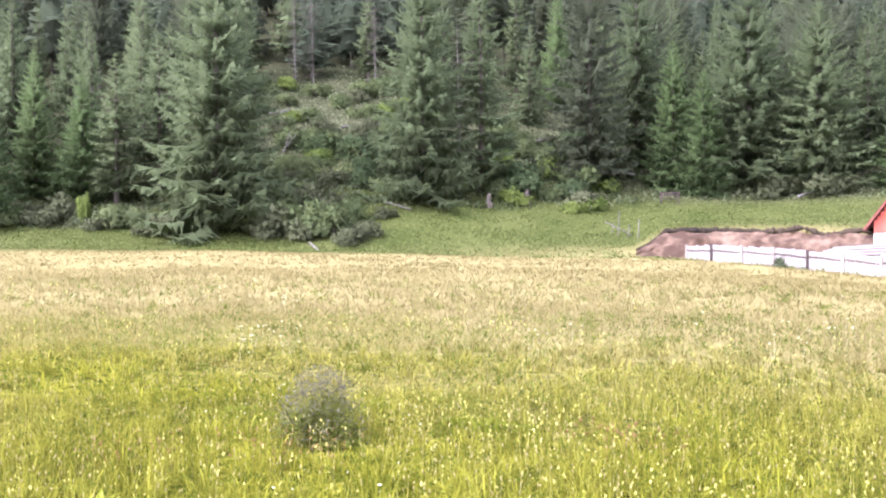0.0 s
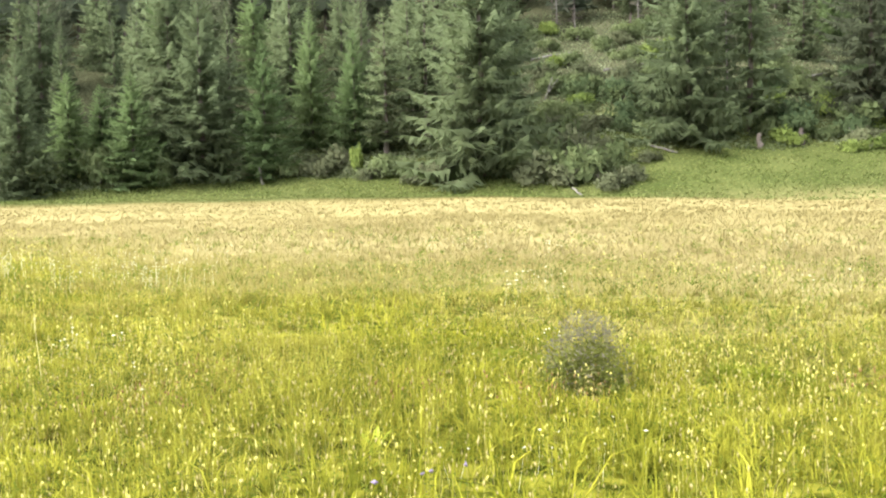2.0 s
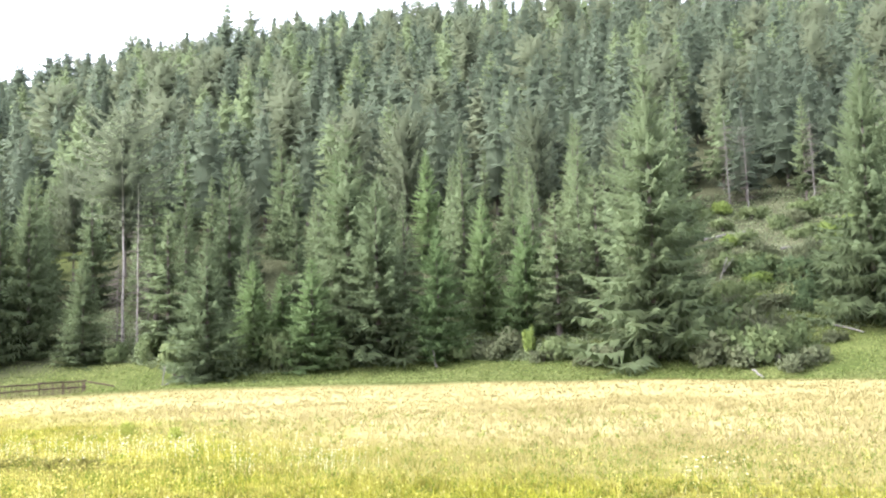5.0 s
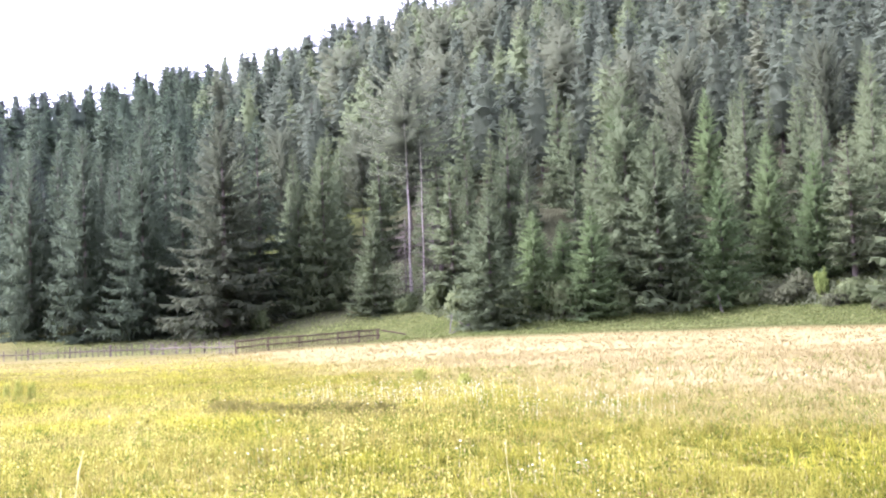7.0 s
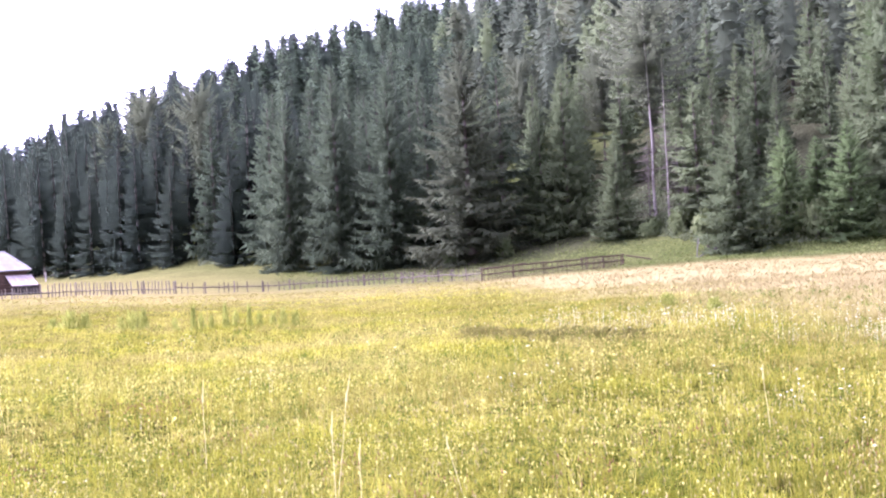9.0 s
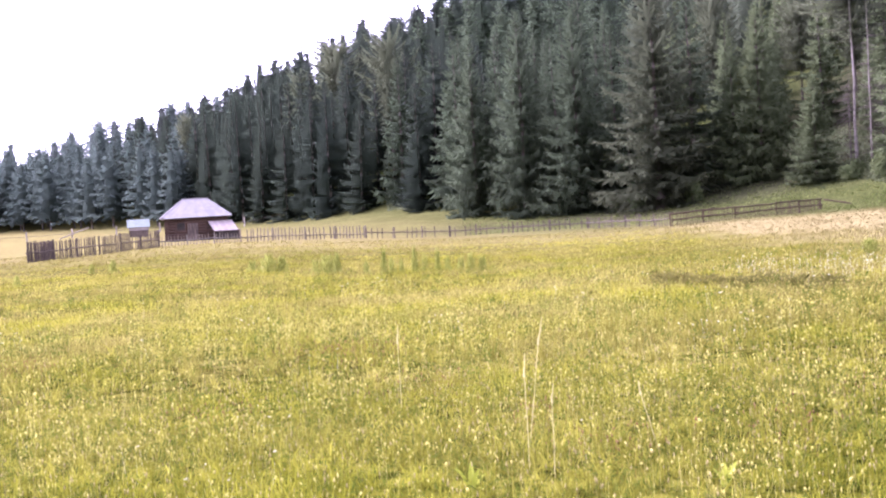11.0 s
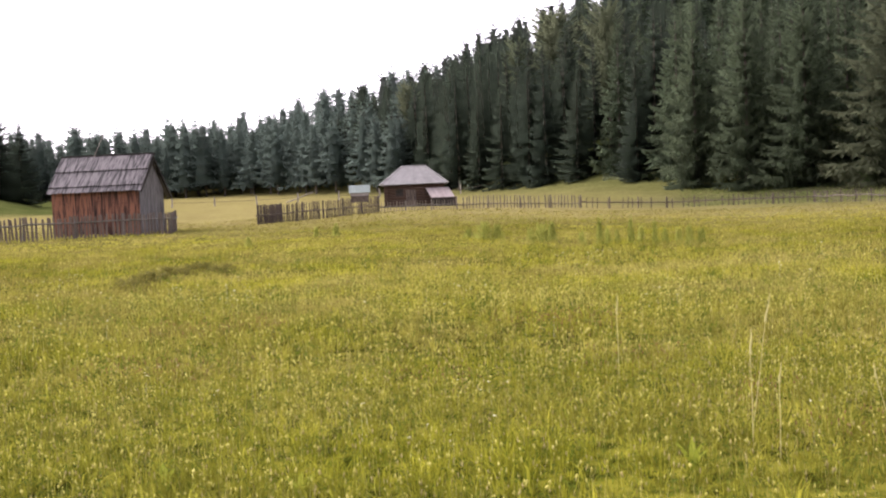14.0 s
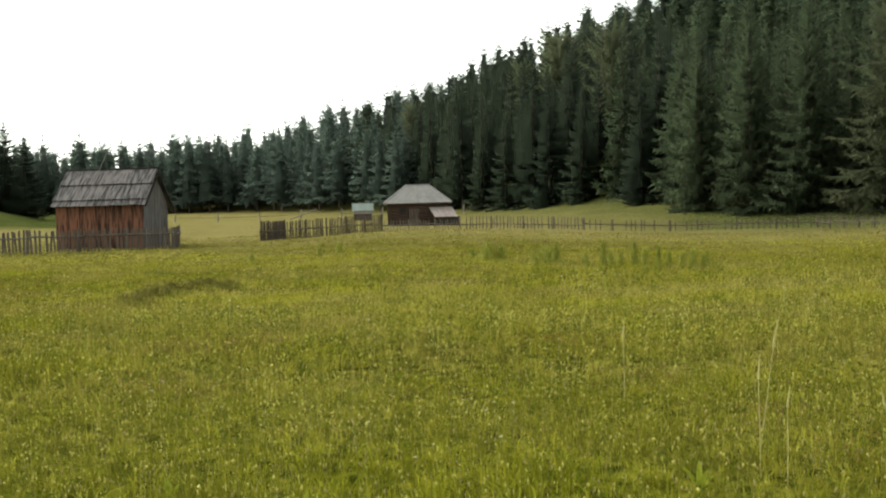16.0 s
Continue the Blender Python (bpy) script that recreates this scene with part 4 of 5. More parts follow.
def barn():
    root = new("barn")
    x0, y0 = polar(89.58, 61.3)
    z = ground_at(*polar(87, 61)) - 0.33
    root.matrix_world = pose(x0, y0, z, 0, 0, 67.0)
    L, D, H, R = 4.55, 4.0, 2.85, 4.35
    bm = bmesh.new()
    box(bm, -0.20, L - 0.16, 0.05, D - 0.05, -0.2, H - 0.05)
    ridge = [bm.verts.new(c) for c in ((-0.20, 0.05, H - 0.05), (-0.20, D - 0.05, H - 0.05), (-0.20, D / 2, R - 0.12), (L - 0.16, 0.05, H - 0.05), (L - 0.16, D - 0.05, H - 0.05), (L - 0.16, D / 2, R - 0.12))]
    a, b, c, d, e, f = ridge
    for face in ((a, c, b), (d, e, f), (a, d, f, c), (b, c, f, e)):
        bm.faces.new(face)
    part("walls", bm, DARK_WOOD, root, "dark timber behind the boarding")
    board_run(root, "wall_board", RED_WOOD, -0.24, L - 0.12, 0.03, 0.0, H + 0.05, 0.17, 3)
    slope = (R - H) / (D / 2)
    gable = lambda s: H + slope * min(s, D - s) - 0.04
    m = Matrix.Translation((L - 0.12, 0, 0)) @ Matrix.Rotation(radians(90), 4, "Z")
    board_run(root, "gable_board", GABLE_WOOD, 0, D, 0.0, 0.0, H, 0.19, 4, top=gable, m=m)
    # roof: three lapped courses of shakes on the front slope, one sheet of planks behind
    run = math.hypot(D / 2, R - H)
    tilt = math.atan2(R - H, D / 2)
    rng = random.Random(7)
    for front in (True, False):
        for s0, s1, lift in ((-0.50, 0.12, 0.03), (-0.04, run * 0.57, 0.10), (run * 0.50, run + 0.03, 0.17)) if front else ((-1.0, run * 0.5, 0.03), (run * 0.46, run + 0.03, 0.07)):
            x = -0.34
            while x < L + 0.10:
                w = min(rng.uniform(0.10, 0.19), L + 0.12 - x)
                bm = bmesh.new()
                plank(bm, x + 0.004, x + w - 0.004, s0 - rng.uniform(0, 0.06), s1, lift + rng.uniform(0, 0.02), lift + 0.03 + rng.uniform(0, 0.012), rng, 0.005)
                bm.transform(Matrix.Translation((0, 0, H)) @ Matrix.Rotation(tilt, 4, "X"))
                if not front:
                    bm.transform(Matrix.Translation((0, D, 0)) @ Matrix.Diagonal((1, -1, 1, 1)))
                    bmesh.ops.reverse_faces(bm, faces=bm.faces)
                part("roof_board", bm, ROOF_WOOD, root)
                x += w
    bm = bmesh.new()
    box(bm, -0.38, L + 0.14, D / 2 - 0.10, D / 2 + 0.10, R + 0.12, R + 0.27)
    part("ridge_cap", bm, BLACK_WOOD_AND_SHADE, root)
    # black strips added under the upper courses draw the shadow line of each lap
    for s0, lift in ((-0.04, 0.10), (run * 0.50, 0.17)):
        bm = bmesh.new()
        box(bm, -0.32, L + 0.10, s0, s0 + 0.10, lift - 0.065, lift - 0.002)
        bm.transform(Matrix.Translation((0, 0, H)) @ Matrix.Rotation(tilt, 4, "X"))
        part("roof_batten", bm, BLACK_WOOD_AND_SHADE, root)
    # an added black strip along the wall top stands in for the eave's shadow
    bm = bmesh.new()
    box(bm, -0.26, L - 0.10, -0.10, -0.015, H - 0.24, H - 0.04)
    part("eave_beam", bm, BLACK_WOOD_AND_SHADE, root, "dark strip added for the shade below the eave")
    for sg in (0, 1):
        bm = bmesh.new()
        box(bm, L + 0.08, L + 0.14, -0.95 if sg else -0.5, run + 0.05, -0.10, 0.05)
        bm.transform(Matrix.Translation((0, 0, H)) @ Matrix.Rotation(tilt, 4, "X"))
        if sg:
            bm.transform(Matrix.Translation((0, D, 0)) @ Matrix.Diagonal((1, -1, 1, 1)))
        part("bargeboard", bm, BLACK_WOOD_AND_SHADE, root)
    tagged(root, "small old barn, red-brown boards and grey shake roof", "barn")
    x, y = polar(87.8, 62.5)
    pole("antenna_pole", (x, y, z + R - 0.1), polar(87.2, 62.5) + (z + R + 1.35,), 0.02, 0.012, PALE_BARK, "thin pale stick leaning above the barn roof", "pole")


# ---- hut with a hipped roof and a lean-to ----
def hut():
    root = new("hut")
    x0, y0 = polar(73.2, 95)
    z = ground_at(*polar(71.7, 96)) - 0.2
    root.matrix_world = pose(x0, y0, z, 0, 0, 71.7)
    L, D, H, R = 4.85, 4.6, 2.15, 3.75
    bm = bmesh.new()
    box(bm, 0.06, L - 0.06, 0.06, D - 0.06, -0.2, H)
    part("walls", bm, DARK_WOOD, root)
    for k in range(9):
        zz = 0.12 + k * 0.235
        for a, b in (((-0.18, 0.06, zz), (L + 0.18, 0.06, zz)), ((-0.18, D - 0.06, zz), (L + 0.18, D - 0.06, zz)), ((0.06, -0.18, zz + 0.11), (0.06, D + 0.18, zz + 0.11)), ((L - 0.06, -0.18, zz + 0.11), (L - 0.06, D + 0.18, zz + 0.11))):
            pole("log", a, b, 0.12, 0.115, BROWN_WOOD, "", "", parent=root)
    # hipped roof, four slopes of boards
    o = 0.5
    A, B, C, E2 = Vector((-o, -o, H - 0.02)), Vector((L + o, -o, H - 0.02)), Vector((L + o, D + o, H - 0.02)), Vector((-o, D + o, H - 0.02))
    P, Q = Vector((L / 2 - 0.95, D / 2, R)), Vector((L / 2 + 0.95, D / 2, R))
    for lo0, lo1, hi1, hi0 in ((A, B, Q, P), (B, C, Q, Q), (C, E2, P, Q), (E2, A, P, P)):
        n = 22
        for i in range(n):
            s, t = i / n, (i + 0.96) / n
            q = [lo0.lerp(lo1, s), lo0.lerp(lo1, t), hi0.lerp(hi1, t), hi0.lerp(hi1, s)]
            up = (lo1 - lo0).cross(hi0 - lo0).normalized() * 0.035
            bm = bmesh.new()
            lo = [bm.verts.new(v) for v in q]
            hi = [bm.verts.new(v + up * (1 + 0.5 * random.random())) for v in q]
            bm.faces.new(hi)
            bm.faces.new(lo[::-1])
            for j in range(4):
                bm.faces.new((lo[j], lo[(j + 1) % 4], hi[(j + 1) % 4], hi[j]))
            bmesh.ops.remove_doubles(bm, verts=bm.verts, dist=0.0005)
            part("roof_board", bm, PALE_ROOF, root)
    for a, b in ((A, P), (B, Q), (C, Q), (E2, P), (P, Q)):
        bm = bmesh.new()
        n = (b - a)
        box(bm, -0.06, 0.06, -0.05, 0.05, 0, n.length)
        bm.transform(Matrix.Translation(a + Vector((0, 0, 0.05))) @ n.to_track_quat("Z", "Y").to_matrix().to_4x4())
        part("hip_cap", bm, PALE_ROOF, root)
    for wx in (1.15, 3.6):
        bm = bmesh.new()
        box(bm, wx - 0.32, wx + 0.32, -0.11, 0.0, 1.15, 1.75)
        w = part("window", bm, BLACK_WOOD_AND_SHADE, root, "small dark window opening")
        for x0, x1, z0, z1 in ((wx - 0.40, wx - 0.32, 1.07, 1.83), (wx + 0.32, wx + 0.40, 1.07, 1.83), (wx - 0.32, wx + 0.32, 1.75, 1.83), (wx - 0.32, wx + 0.32, 1.07, 1.15)):
            bm = bmesh.new()
            box(bm, x0, x1, -0.15, -0.03, z0, z1)
            part("frame", bm, BROWN_WOOD, w)
    bm = bmesh.new()
    for i in range(5):
        box(bm, 1.7 + i * 0.17, 1.86 + i * 0.17, -0.15, -0.08, 0.0, 1.7)
    dr = part("door", bm, OLD_WOOD, root, "grey plank door")
    bm = bmesh.new()
    box(bm, 2.44, 2.48, -0.20, -0.15, 0.85, 1.0)
    part("door_handle", bm, BLACK_WOOD_AND_SHADE, dr)
    # lean-to: a steep little roof on low dark walls before the right-hand corner
    for x in (3.85, 5.85):
        bm = bmesh.new()
        box(bm, x - 0.06, x + 0.06, -1.5, -1.38, -0.2, 0.95)
        part("post", bm, BROWN_WOOD, root)
    bm = bmesh.new()
    box(bm, 3.9, 5.8, -1.3, -0.2, -0.2, 0.95)
    part("lean_to_wall", bm, BLACK_WOOD_AND_SHADE, root)
    for i in range(10):
        xa, xb = 3.40 + i * 0.195, 3.40 + i * 0.195 + 0.19
        bm = bmesh.new()
        low = [bm.verts.new(v) for v in ((xa + 0.45, -1.62, 0.88), (xb + 0.45, -1.62, 0.88), (xb, -0.22, 1.72), (xa, -0.22, 1.72))]
        high = [bm.verts.new(v.co + Vector((0, -0.02, 0.05 + 0.012 * (i % 2)))) for v in low]
        bm.faces.new(high)
        bm.faces.new(low[::-1])
        for k in range(4):
            bm.faces.new((low[k], low[(k + 1) % 4], high[(k + 1) % 4], high[k]))
        part("lean_to_board", bm, PINK_ROOF, root)
    tagged(root, "dark log hut with a grey hipped roof and lean-to", "hut")


def shed():
    root = new("small_shed")
    x0, y0 = polar(75.05, 128)
    z = ground_at(*polar(74.5, 128)) - 0.05
    root.matrix_world = pose(x0, y0, z, 0, 0, 74.5)
    bm = bmesh.new()
    box(bm, 0.1, 2.2, 0.1, 1.9, -0.2, 1.2)
    part("walls", bm, OLD_WOOD, root)
    bm = bmesh.new()
    box(bm, 0.1, 2.2, 0.03, 0.1, 0.75, 1.2)
    part("front_board", bm, WHITE_WOOD, root, "pale whitewashed board under the eaves")
    for sg in (0, 1):
        for i in range(8):
            bm = bmesh.new()
            box(bm, -0.1 + i * 0.31, 0.2 + i * 0.31, -0.2, 1.25, 0, 0.04)
            bm.transform(Matrix.Translation((0, 0, 1.2)) @ Matrix.Rotation(radians(38), 4, "X"))
            if sg:
                bm.transform(Matrix.Translation((0, 2.0, 0)) @ Matrix.Diagonal((1, -1, 1, 1)))
                bmesh.ops.reverse_faces(bm, faces=bm.faces)
            part("roof_board", bm, GREEN_ROOF, root)
    tagged(root, "little shed with a grey-green roof beyond the fence", "shed")


barn()
hut()
shed()


# ---- fences ----
def picket_mesh(i, h, w, mat):
    def make():
        rng = random.Random(i * 7 + int(h * 100))
        bm = bmesh.new()
        a = w * rng.uniform(0.8, 1.2) / 2
        g = box(bm, -a, a, -0.012, 0.012, -0.1, h)
        for v in g:
            if v.co.z > 0:
                v.co.x *= rng.uniform(0.3, 0.95)
                v.co.z += rng.uniform(-0.08, 0.05)
                v.co.x += rng.uniform(-0.02, 0.02)
        me = bpy.data.meshes.new("picket")
        bm.to_mesh(me)
        bm.free()
        me.materials.append(mat)
        return me
    return shared(("picket", i, h, w, mat.name), make)


def picket_fence(points, spacing, h, w, mat, rails, label, posts=2.6, rail_r=0.045, skip=0.04, seed=1, fence_name="picket_fence", gaps=(), rail_mat=None):
    """A fence of single pickets along a line of bearings and distances, with posts and rails."""
    rng = random.Random(seed)
    root = new(fence_name)
    x0, y0 = polar(*points[0])
    root.matrix_world = pose(x0, y0, 0)
    along = 0.0
    for (a0, d0), (a1, d1) in zip(points, points[1:]):
        p, q = Vector(polar(a0, d0)), Vector(polar(a1, d1))
        n = (q - p).length
        turn = math.atan2(q.y - p.y, q.x - p.x)
        side = Vector((math.sin(turn), -math.cos(turn)))
        spot = lambda s: (p.x + (q.x - p.x) * s / n, p.y + (q.y - p.y) * s / n)
        s = 0.0
        while s < n:
            if rng.random() > skip and not any(g0 < along + s < g1 for g0, g1 in gaps):
                x, y = spot(s)
                ob = under(new("picket", picket_mesh(rng.randrange(6), h, w, mat)), root)
                ob.matrix_basis = pose(x - x0 + side.x * 0.05, y - y0 + side.y * 0.05, ground_at(x, y) + rng.uniform(-0.04, 0.04), 0, rng.uniform(-4, 4), math.degrees(turn))
            s += spacing * rng.uniform(0.85, 1.15)
        k = max(1, round(n / posts))
        for i in range(k):
            x, y = spot(n * i / k)
            g = ground_at(x, y)
            pole("post", (x - x0, y - y0, g - 0.2), (x - x0 + rng.uniform(-0.05, 0.05), y - y0, g + h + 0.05), 0.06, 0.05, rail_mat or mat, "", "", parent=root)
            xb, yb = spot(n * (i + 1) / k)
            gb = ground_at(xb, yb)
            for r in rails:
                pole("rail", (x - x0 + side.x * 0.11, y - y0 + side.y * 0.11, g + h * r), (xb - x0 + side.x * 0.11, yb - y0 + side.y * 0.11, gb + h * r + rng.uniform(-0.04, 0.04)), rail_r, rail_r * 0.8, rail_mat or mat, "", "", parent=root)
        along += n
    x, y = polar(*points[-1])
    g = ground_at(x, y)
    pole("post", (x - x0, y - y0, g - 0.2), (x - x0, y - y0, g + h + 0.06), 0.06, 0.05, rail_mat or mat, "", "", parent=root)
    return tagged(root, label, "fence")


picket_fence([(96, 55.8), (84.2, 58.0), (83.95, 61.5)], 0.175, 1.06, 0.105, OLD_WOOD, (0.72,), "weathered grey picket fence in front of the barn", seed=2, rail_mat=GREY_BARK)
picket_fence([(73.65, 79.1), (69.6, 83.5)], 0.27, 0.72, 0.085, PALE_PICKET, (0.5,), "low pale picket fence before the hut", seed=8, rail_mat=GREY_BARK)
picket_fence([(78.65, 73), (79.85, 67.0), (73.65, 79.0)], 0.19, 1.14, 0.115, DARK_PICKET, (0.5,), "dark weathered picket fence before the hut", seed=3, rail_mat=OLD_WOOD)
picket_fence([(69.6, 83.5), (63.2, 87.0)], 0.28, 0.95, 0.10, PALE_PICKET, (0.35,), "sparse low picket fence across the meadow", seed=4)
picket_fence([(63.2, 87.0), (57.5, 90.5), (51.75, 90.0), (47.6, 75.5)], 0.42, 0.85, 0.07, OLD_WOOD, (0.55,), "thin broken picket fence sunk in grass", seed=5, skip=0.3)
picket_fence([(47.6, 73.5), (44.4, 76.2), (42.4, 78.5), (40.3, 84.3)], 0.17, 0.86, 0.055, BROWN_WOOD, (0.97, 0.5), "brown pole fence with thin palings by the bank", seed=6, skip=0.06, posts=3.0, rail_r=0.055)
pole("fallen_log", on(40.15, 84, 0.75), on(38.9, 83.5, 0.3), 0.06, 0.05, BROWN_WOOD, "brown pole fallen from the end of the fence", "log", "fallen logs")


def far_fence():
    root = new("rail_fence")
    last = None
    for i in range(9):
        az = 84.0 - i * 2.1
        x, y, g = on(az, 150)
        pole("post", (x, y, g - 0.2), (x, y, g + 1.25), 0.10, 0.09, PALE_BARK, "", "", parent=root)
        if last and i not in (4,):
            pole("rail", (last[0], last[1], last[2] + 0.6), (x, y, g + 0.6), 0.025, 0.022, OLD_WOOD, "", "", parent=root)
        last = (x, y, g)
    pole("brace", on(76.9, 150, 1.2), on(78.3, 149.5, 0.05), 0.08, 0.07, PALE_BARK, "", "", parent=root)
    tagged(root, "distant grey rail fence with a slanting brace", "fence")


far_fence()


# ---- board fence, clay bank and red house ----
def board_fence():
    root = new("board_fence")
    rng = random.Random(12)
    x0, y0 = polar(-12.5, 66.5)
    root.matrix_world = pose(x0, y0, 0)
    for (a0, d0), (a1, d1) in (((-12.5, 66.5), (-13.7, 64.8)), ((-13.7, 64.8), (-18.3, 61.2)), ((-18.3, 61.2), (-23.5, 57.5))):
        p, q = Vector(polar(a0, d0)), Vector(polar(a1, d1))
        n, turn = (q - p).length, math.atan2(q.y - p.y, q.x - p.x)
        side = Vector((math.sin(turn), -math.cos(turn)))
        s = 0.0
        while s < n - 0.05:
            w = rng.uniform(0.20, 0.30)
            x, y = p + (q - p) * ((s + w / 2) / n)
            me = shared(("fence_board", rng.randrange(5)), lambda: fence_board(rng))
            ob = under(new("board", me), root)
            ob.matrix_basis = pose(x - x0 + side.x * 0.05, y - y0 + side.y * 0.05, ground_at(x, y) + rng.uniform(-0.03, 0.03), 0, rng.uniform(-1.2, 1.2), math.degrees(turn)) @ Matrix.Diagonal((w / 0.25 * 0.88, 1, 1, 1))
            s += w
        k = max(1, round(n / 2.3))
        for i in range(k):
            xa, ya = p + (q - p) * (i / k)
            xb, yb = p + (q - p) * ((i + 1) / k)
            ga, gb = ground_at(xa, ya), ground_at(xb, yb)
            dark = i == 0 and a0 < -13
            bm = bmesh.new()
            box(bm, -0.07, 0.07, -0.16, -0.08, -0.1, 1.06)
            bm.transform(pose(xa - x0, ya - y0, ga, 0, 0, math.degrees(turn)))
            part("post", bm, DARK_WOOD if dark else PALE_BARK, root)
            pole("rail", (xa - x0 + side.x * 0.10, ya - y0 + side.y * 0.10, ga + 0.72), (xb - x0 + side.x * 0.10, yb - y0 + side.y * 0.10, gb + 0.66), 0.045, 0.04, OLD_WOOD, "", "", parent=root)
    tagged(root, "new pale sawn board fence with a grey rail", "fence")


def fence_board(rng):
    bm = bmesh.new()
    g = box(bm, -0.125, 0.125, -0.012, 0.012, -0.1, 1.0)
    for v in g:
        if v.co.z > 0:
            v.co.z += rng.uniform(-0.05, 0.04)
    me = bpy.data.meshes.new("board")
    bm.to_mesh(me)
    bm.free()
    me.materials.append(WHITE_WOOD)
    return me


board_fence()


def clay_bank():
    """The raw cut face where the slope was dug away, with a torn lip of turf."""
    az = np.linspace(-9.9, -27, 220)
    V, n = [], 14
    fade = np.clip((-9.9 - az) / 1.6, 0.02, 1) ** 0.6
    for i, a in enumerate(az):
        base = bank_line(a)
        for j in range(n):
            t = j / (n - 1)
            d = base + 0.25 + t * 2.2 * fade[i] + 0.45 * (noise.noise((a * 0.9, j * 0.25, 0)) + 0.6 * noise.noise((a * 2.7, j * 0.6, 5))) - 0.35
            x, y = polar(a, d)
            lo, hi = ground_at(*polar(a, base - 0.2)), ground_at(*polar(a, base + 3.4))
            z = lo - 0.15 + (hi + 0.02 - lo) * t ** 0.75 * (1 + 0.10 * noise.noise((a * 1.6, j * 0.4, 9)))
            V.append((x, y, z))
    F = [(i * n + j, i * n + j + 1, (i + 1) * n + j + 1, (i + 1) * n + j) for i in range(len(az) - 1) for j in range(n - 1)]
    root = new("clay_bank")
    me = mesh_of("clay_face", np.array(V), np.array(F), CLAY)
    me.polygons.foreach_set("use_smooth", np.ones(len(me.polygons), bool))
    under(new("clay_face", me), root)
    # turf lip: a torn ragged roll of dark soil and roots along the top
    V, F, m = [], [], 6
    for i, a in enumerate(az):
        x, y, z = np.array(ground_lip(a, fade[i]))
        r = (0.20 + 0.14 * noise.noise((a * 1.9, 2, 0)) + 0.16 * noise.noise((a * 7, 3, 0)) + 0.08 * noise.noise((a * 19, 6, 0))) * (0.4 + 0.6 * fade[i])
        z += 0.5 * noise.noise((a * 0.7, 4, 0)) - 0.05
        ox, oy = polar(a, 1.0)
        for s in range(m):
            u = 6.283 * s / m
            V.append((x + ox * r * 1.5 * math.cos(u), y + oy * r * 1.5 * math.cos(u), z + r * math.sin(u)))
    for i in range(len(az) - 1):
        for s in range(m):
            F.append((i * m + s, i * m + (s + 1) % m, (i + 1) * m + (s + 1) % m, (i + 1) * m + s))
    under(new("turf_lip", mesh_of("turf_lip", np.array(V), np.array(F), SOIL)), root)
    tagged(root, "raw pink clay bank cut into the grassy slope", "earth bank")


def ground_lip(a, fade):
    base = bank_line(a)
    x, y = polar(a, base + 0.25 + 2.2 * fade + 0.1)
    return x, y, ground_at(*polar(a, base + 3.4)) + 0.02


clay_bank()


def red_house():
    root = new("red_house")
    x0, y0 = polar(-21.3, 65)
    z = ground_at(*polar(-22, 62)) - 0.1
    root.matrix_world = pose(x0, y0, z, 0, 0, -24)
    W, D, H = 5.0, 6.0, 2.9
    bm = bmesh.new()
    box(bm, 0, W, 0, D, -0.3, 2.15)
    part("plinth", bm, WHITE_WALL, root, "white rendered plinth")
    bm = bmesh.new()
    box(bm, 0.02, W - 0.02, 0.05, D - 0.05, 2.15, H)
    part("walls", bm, RED_WOOD, root)
    rise = 3.4
    gable = lambda s: H + rise * min(s, W - s) / (W / 2)
    board_run(root, "wall_board", RED_PAINT, 0, W, 0.03, 2.15, H, 0.2, 21, top=gable)
    tilt, run = math.atan2(rise, W / 2), math.hypot(rise, W / 2)
    for sg in (0, 1):
        bm = bmesh.new()
        box(bm, -0.75, run + 0.02, -0.6, D + 0.4, 0.0, 0.12)
        bm.transform(Matrix.Translation((0, 0, H)) @ Matrix.Rotation(-tilt, 4, "Y"))
        if sg:
            bm.transform(Matrix.Translation((W, 0, 0)) @ Matrix.Diagonal((-1, 1, 1, 1)))
            bmesh.ops.reverse_faces(bm, faces=bm.faces)
        part("roof", bm, RED_ROOF, root)
    tagged(root, "small red boarded house with a steep red roof", "house")


red_house()
for i in range(9):
    a0, d0 = -18.6 - 0.12 * i, 63.6 + 0.18 * i
    pole("plank", on(a0, d0, 0.75 + 0.05 * i), on(a0 - 3.0, d0 - 0.8 + 0.1 * i, 0.9 + 0.07 * i), 0.07, 0.06, WHITE_WOOD if i % 2 else OLD_WOOD, "pale sawn plank in a loose heap by the fence", "plank", "heap of planks", 4)


# ---- meadow grass and flowers ----
def spread(rng, d0, d1, density, az0=-27, az1=98):
    count = int(radians(az1 - az0) / 2 * (d1 * d1 - d0 * d0) * density)
    a = np.radians(rng.uniform(az0, az1, count))
    d = np.sqrt(rng.uniform(d0 * d0, d1 * d1, count))
    x, y = -d * np.sin(a), d * np.cos(a)
    return count, x, y, land(x, y)


NEAR_GRASS = ((2.4, 6, 320, 0.18, 0.0055, True), (6, 11, 940, 0.152, 0.0046, True), (11, 15, 320, 0.165, 0.0062, True), (0.4, 2.4, 500, 0.20, 0.0055, False, -180, 180), (2.4, 16, 130, 0.22, 0.012, False, 98, 333))
FAR_ZONES = ((15, 24, 190, 0.18, 0.0085, False), (24, 45, 75, 0.16, 0.015, False), (45, 80, 24, 0.12, 0.030, False))


